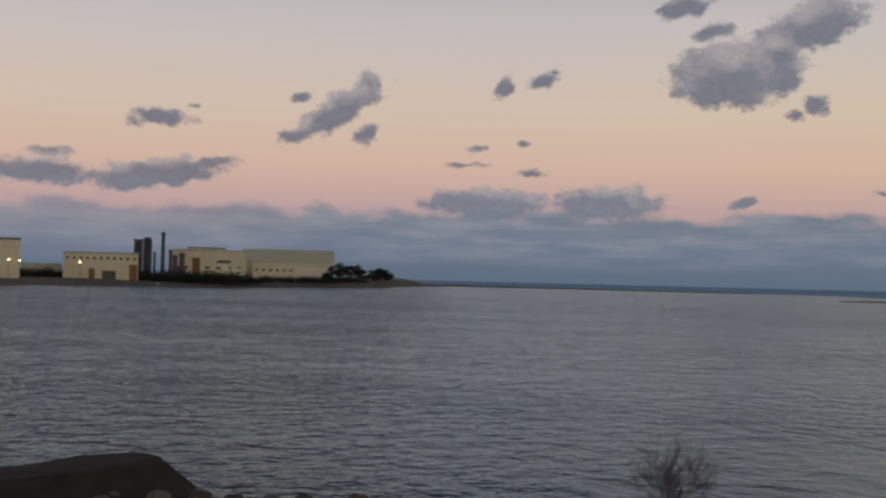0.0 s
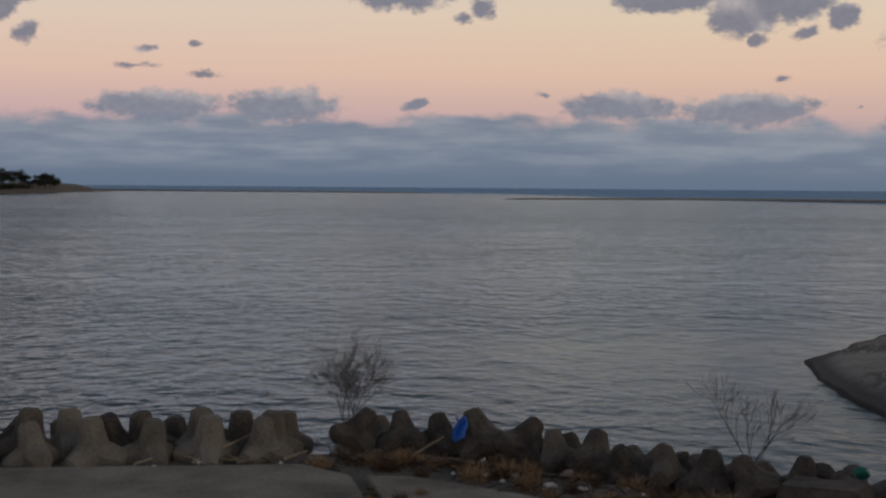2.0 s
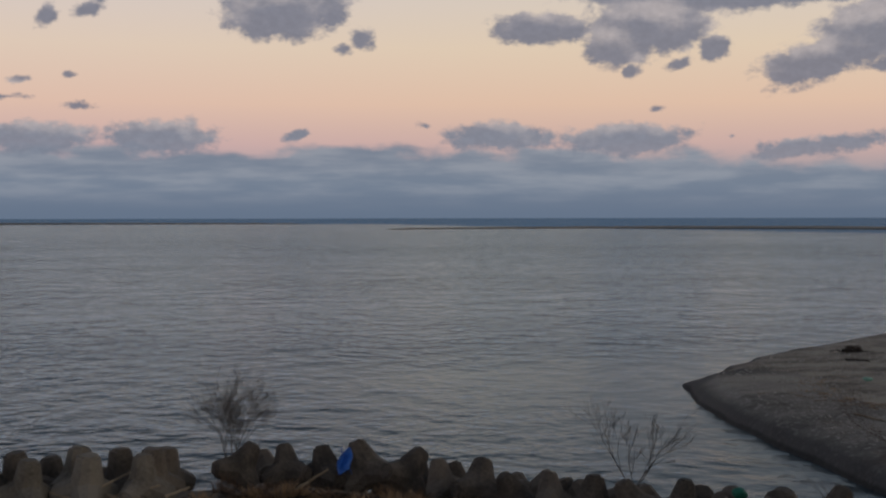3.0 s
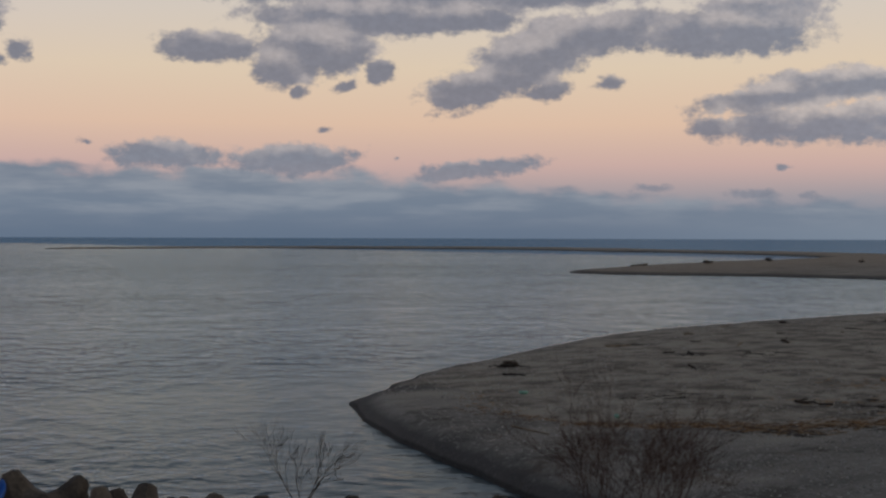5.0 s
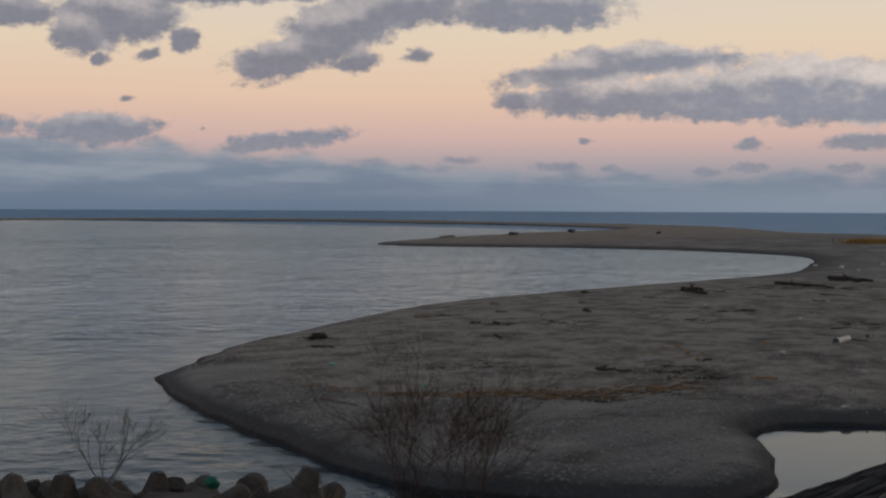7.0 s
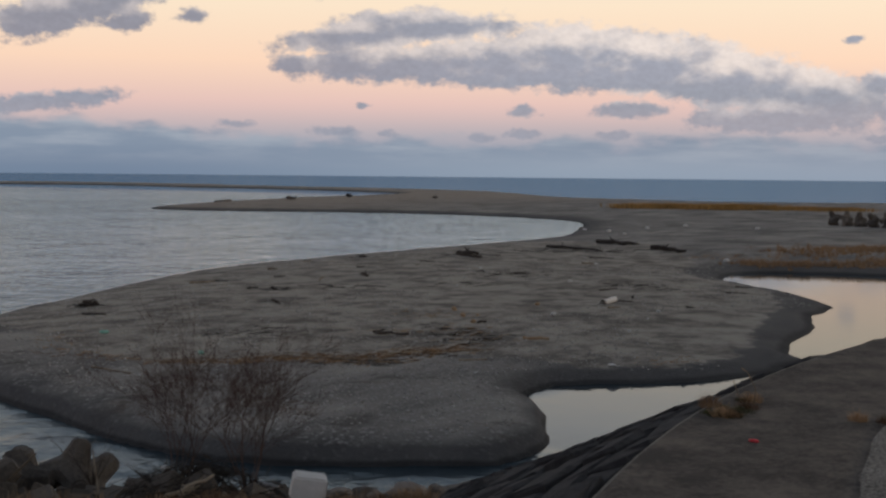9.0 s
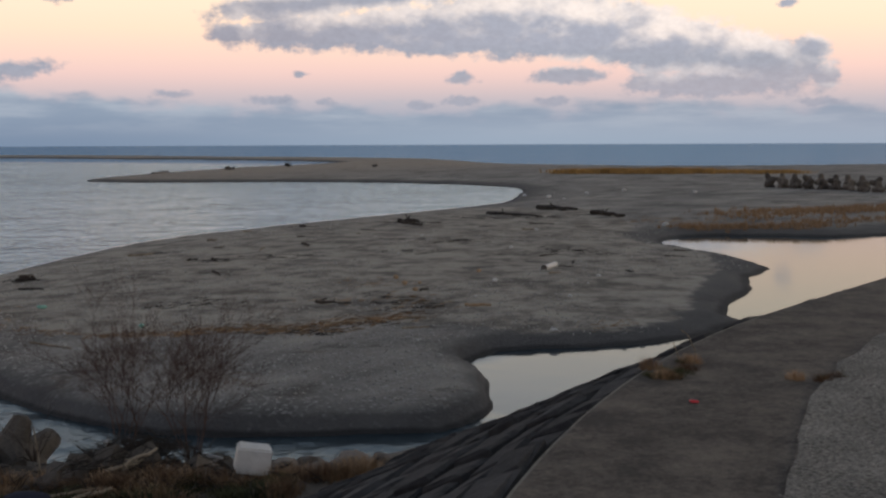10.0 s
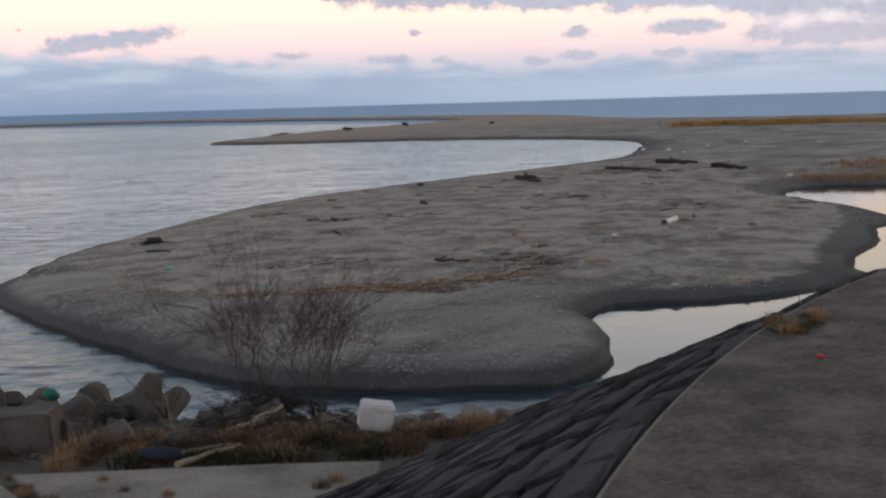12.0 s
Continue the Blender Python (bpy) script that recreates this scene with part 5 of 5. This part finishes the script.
hall("factory_hall", 19.9, 18.16, 740, 0.05, 1.32, 30, M_CREAM, M_CREAM_ROOF, "tall cream-clad factory hall on the far shore", roof_rise=0.6, doors=((0.0, 1.0, 0.96, 1.0, M_STEEL),))
hall("long_shed", 16.42, 13.3, 800, 0.05, 0.80, 22, M_CREAM, M_CREAM_ROOF, "long low cream factory shed with window row", windows=11, win_row=0.78, roof_rise=1.2, doors=((0.52, 0.70, 0.0, 0.34, M_STEEL), (0.34, 0.42, 0.0, 0.42, M_RUST), (0.88, 0.99, 0.0, 0.6, M_RUST)))
hall("low_annex", 18.1, 16.5, 820, 0.0, 0.26, 14, M_CREAM_ROOF, M_CREAM_ROOF, "low pale roofed annex between factory halls", roof_rise=1.5)
hall("works_building", 12.0, 8.7, 830, 0.0, 1.02, 30, M_CREAM, M_CREAM_ROOF, "cream works building with pipework and rusty panels", windows=7, win_row=0.42, roof_rise=1.0,
     doors=((0.30, 0.40, 0.05, 0.78, M_RUST), (0.62, 0.80, 0.62, 0.70, M_STEEL), (0.08, 0.22, 0.0, 0.5, M_STEEL), (0.45, 0.60, 0.30, 0.36, M_STEEL), (0.84, 0.96, 0.0, 0.45, M_PALE), (0.70, 0.78, 0.2, 0.5, M_PALE)))
hall("roof_house", 11.2, 9.6, 845, 0.8, 1.12, 14, M_CREAM, M_STEEL, "flat roof house with dark parapet on the works", roof_rise=0.8)
hall("warehouse", 8.85, 4.83, 985, -0.02, 1.13, 46, M_CREAM, M_CREAM_ROOF, "large pale yellow-green metal-clad warehouse by the river", roof_rise=9.8, doors=((0.45, 0.995, 0.0, 0.78, M_PALE),))
hall("lean_to", 8.4, 6.55, 962, -0.02, 0.70, 12, M_CREAM, M_CREAM_ROOF, "cream lean-to in front of the warehouse", windows=6, win_row=0.55, roof_rise=2.6)

tower = tagged(new("process_tower"), "dark steel process tower with tanks and stairs", "tower")
x, y = polar(13.12, 812)
tower.matrix_basis = pose(x, y, 2.5, 0, 0, 13.12)
for cx in (-5.0, 0.0, 5.0):
    for cy in (0, 8):
        part("column", box_data("column", cx - 0.35, cx + 0.35, cy - 0.35, cy + 0.35, 0, 26, M_STEEL), tower)
for k in range(7):
    part("deck", box_data("deck", -5.6, 5.6, -0.8, 8.8, 3.5 + 3.6 * k, 4.0 + 3.6 * k, M_STEEL), tower)
for k in range(6):
    v, f = [], []
    tube(v, f, [(-5.0 if k % 2 else 5.0, -0.4, 4.0 + 3.6 * k), (5.0 if k % 2 else -5.0, -0.4, 7.4 + 3.6 * k)], [0.22, 0.22], 6)
    part("brace", mesh_data("brace", v, f, M_STEEL), tower)
for cx, h in ((-2.6, 25), (2.6, 27)):
    bm = bmesh.new()
    bmesh.ops.create_cone(bm, cap_ends=True, segments=16, radius1=2.0, radius2=2.0, depth=h, matrix=Matrix.Translation((cx, 4, h / 2)))
    part("vessel", bm_data("vessel", bm, M_STEEL), tower)
for az_c, top_el, rad in ((12.27, 1.72, 1.35), (11.95, 0.95, 1.1), (12.62, 0.85, 0.8), (11.75, 0.75, 1.6), (11.45, 0.85, 1.8)):
    x, y = polar(az_c, 815)
    zt = EYE + 815 * math.tan(radians(top_el)) - 2.0
    stack = tagged(new("chimney"), "slim dark steel chimney beside the works", "chimney", "chimneys of the works")
    stack.location = (x, y, 2.0)
    bm = bmesh.new()
    bmesh.ops.create_cone(bm, cap_ends=True, segments=14, radius1=rad, radius2=rad * 0.8, depth=zt, matrix=Matrix.Translation((0, 0, zt / 2)))
    part("shaft", bm_data("shaft", bm, M_STEEL), stack)
    bm = bmesh.new()
    bmesh.ops.create_cone(bm, cap_ends=True, segments=14, radius1=rad * 1.15, radius2=rad * 1.15, depth=1.0, matrix=Matrix.Translation((0, 0, zt - 1.2)))
    part("collar", bm_data("collar", bm, M_STEEL), stack)
# yard lamps that are lit
for a, e, d in ((18.62, 0.37, 735), (18.17, 0.34, 735), (15.71, 0.33, 795)):
    x, y = polar(a, d)
    lamp = tagged(new("yard_lamp"), "lit warm lamp on a post in the factory yard", "lamp", "lit yard lamps")
    zt = EYE + d * math.tan(radians(e))
    lamp.location = (x, y, 0)
    v, f = [], []
    tube(v, f, [(0, 0, 2), (0, 0, zt)], [0.14, 0.10], 6)
    part("post", mesh_data("post", v, f, M_STEEL), lamp)
    bm = bmesh.new()
    bmesh.ops.create_uvsphere(bm, u_segments=10, v_segments=8, radius=0.40, matrix=Matrix.Translation((0, -0.4, zt)))
    head = part("lamp_head", box_data("lamp_head", -0.7, 0.7, -0.2, 0.5, zt + 0.5, zt + 0.75, M_STEEL, 0.05), lamp)
    part("bulb", bm_data("bulb", bm, M_LAMP), head, "glowing warm bulb")


def leaf_cloud(v, f, c, size, count, rr, leaf):
    for i in range(count):
        w = Vector((rr.gauss(0, 1), rr.gauss(0, 1), rr.gauss(0, 1)))
        w = w.normalized() * rr.random() ** 0.4
        p = Vector(c) + Vector((w.x * size[0], w.y * size[1], w.z * size[2]))
        a = Vector((rr.gauss(0, 1), rr.gauss(0, 1), rr.gauss(0, 1))).normalized() * leaf
        b = Vector((rr.gauss(0, 1), rr.gauss(0, 1), rr.gauss(0, 1))).normalized() * leaf
        k = len(v)
        v += [tuple(p), tuple(p + a), tuple(p + b)]
        f.append((k, k + 1, k + 2))


def tree(az_c, dist, height, width, seed, base=3.2, layers=9, label="dark pine with uneven crown on the far shore"):
    rr = random.Random(seed)
    t = tagged(new("pine_tree"), label, "tree", "trees on the far shore")
    x, y = polar(az_c, dist)
    t.location = (x, y, base)
    v, f = [], []
    lean = rr.uniform(-0.12, 0.12)
    tube(v, f, [(0, 0, -0.5), (lean * height * 0.5, 0, height * 0.5), (lean * height, 0, height * 0.95)], [0.32, 0.24, 0.07], 7)
    limbs = []
    for k in range(layers):
        h = height * rr.uniform(0.3, 1.0)
        a = rr.uniform(0, 6.28)
        r = width * rr.uniform(0.15, 0.5)
        c = (lean * h + math.cos(a) * r, math.sin(a) * r, h)
        tube(v, f, [(lean * h, 0, h * 0.82), c], [0.12, 0.04], 5)
        limbs.append(c)
    part("trunk", mesh_data("trunk", v, f, M_BARK), t)
    v, f = [], []
    for c in limbs:
        leaf_cloud(v, f, c, (width * 0.30, width * 0.30, height * 0.17), 230, rr, 0.6)
    part("crown", mesh_data("crown", v, f, M_NEEDLE), t)
    return t


for i, (a, d, h, w) in enumerate(((4.7, 870, 11, 7), (4.45, 880, 12, 9), (4.15, 885, 10, 8), (3.9, 890, 9.5, 8), (3.65, 895, 7.5, 7), (3.3, 900, 7, 7),
                                  (3.05, 905, 9, 8), (2.8, 910, 10, 9), (2.6, 912, 9, 8), (2.4, 915, 6.5, 7), (5.2, 850, 9, 5), (5.0, 862, 5, 5))):
    away = bank_dist(a) + 24
    x, y = polar(a, away)
    tree(a, away, h * away / d, w * away / d, 100 + i, z_at(x, y) - 0.2)
# hedge and scrub along the far embankment
v, f = [], []
rr = random.Random(9)
for i in range(1300):
    a = rr.uniform(3.4, 20.5)
    d = 690 + (20.0 - a) * 10.5 + rr.uniform(-8, 12)
    d = max(d, bank_dist(a) + rr.uniform(8, 24))
    if rr.random() < 0.25 and a < 8:
        continue
    x, y = polar(a, d)
    h = rr.uniform(3.5, 8.0) * (1.0 if a > 8.5 else 0.6)
    leaf_cloud(v, f, (x, y, (2.4 if a > 8 else 3.4) + h * 0.45), (rr.uniform(2, 5), 2.5, h * 0.6), 46, rr, 0.7)
tagged(new("far_scrub", mesh_data("far_scrub", v, f, M_NEEDLE)), "dark evergreen scrub along the far embankment", "scrub", kind="stuff")

# low white boat drawn up at the far waterline
boat = tagged(new("rowing_boat"), "small white boat moored under the far bank", "boat")
x, y = polar(12.45, 770)
boat.matrix_basis = pose(x, y, 0.1, 0, 0, 12)
bm = bmesh.new()
rings = []
for i in range(9):
    t = i / 8 * 2 - 1
    w = 1.1 * (1 - abs(t) ** 2.5) + 0.05
    rings.append([bm.verts.new((t * 5, s * w, z)) for s, z in ((-1, 1.0), (-0.7, 0.0), (0.7, 0.0), (1, 1.0))])
for a_, b_ in zip(rings, rings[1:]):
    for k in range(3):
        bm.faces.new((a_[k], b_[k], b_[k + 1], a_[k + 1]))
part("hull", bm_data("hull", bm, M_WHITE), boat)
part("cabin", box_data("cabin", -1.5, 1.2, -0.7, 0.7, 0.4, 1.7, M_WHITE, 0.1), boat)


# loose gravel on the levee's track
v, f = [], []
rr = random.Random(55)
for i in range(9000):
    x = 4.2 + 11.5 * rr.random() ** 1.5
    o = 1.24 + 2.6 * rr.random()
    y = float(shoulder_y(x)) - o
    s, a, e = rr.uniform(0.004, 0.013), rr.uniform(0, 6.28), rr.uniform(0.6, 1)
    k = len(v)
    ca, sa = math.cos(a), math.sin(a)
    v += [(x + s * (ox * ca - oy * e * sa), y + s * (ox * sa + oy * e * ca), CREST_Z + 0.012 + s * (oz * 0.9 + 0.2)) for ox, oy, oz in OCTA]
    f += [tuple(k + i_ for i_ in q) for q in OCF]
tagged(new("track_gravel", mesh_data("track_gravel", v, f, M_GRIT)), "loose pale gravel on the levee track", "gravel", kind="stuff")


# ---------------------------------------------------------------- revetment blocks on the levee's face
BLOCKS = []
for k in range(5):
    bm = bmesh.new()
    bmesh.ops.create_cube(bm, size=1.0)
    bmesh.ops.scale(bm, vec=(0.56, 0.27, 0.14), verts=bm.verts)
    bmesh.ops.bevel(bm, geom=[e for e in bm.edges if all(vv.co.z > 0 for vv in e.verts)], offset=0.03, segments=1, affect="EDGES")
    for vv in bm.verts:
        vv.co += Vector((R.uniform(-1, 1), R.uniform(-1, 1), R.uniform(-1, 1))) * 0.014
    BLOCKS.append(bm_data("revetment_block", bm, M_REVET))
rest_v, rest_f = [], []
for row in range(58):
    off = 0.17 + 0.295 * row
    x = -9.0 + (row % 2) * 0.3
    while x < 48:
        s = -0.051 * min(x - 12.0, 0.0)
        ln = math.hypot(1, s)
        px, py = x - s / ln * off, float(shoulder_y(x)) + off / ln
        fall = float(fall_at(px))
        m = pose(px, py, CREST_Z - off / fall - 0.07 + R.uniform(-0.032, 0.032), 0, 0, math.degrees(math.atan(s))) @ pose(
            0, 0, 0, -math.degrees(math.atan(1 / fall)) + R.uniform(-4, 4), R.uniform(-3, 3), R.uniform(-3, 3))
        if 11.5 <= x < 15.0 and off < 14.5:
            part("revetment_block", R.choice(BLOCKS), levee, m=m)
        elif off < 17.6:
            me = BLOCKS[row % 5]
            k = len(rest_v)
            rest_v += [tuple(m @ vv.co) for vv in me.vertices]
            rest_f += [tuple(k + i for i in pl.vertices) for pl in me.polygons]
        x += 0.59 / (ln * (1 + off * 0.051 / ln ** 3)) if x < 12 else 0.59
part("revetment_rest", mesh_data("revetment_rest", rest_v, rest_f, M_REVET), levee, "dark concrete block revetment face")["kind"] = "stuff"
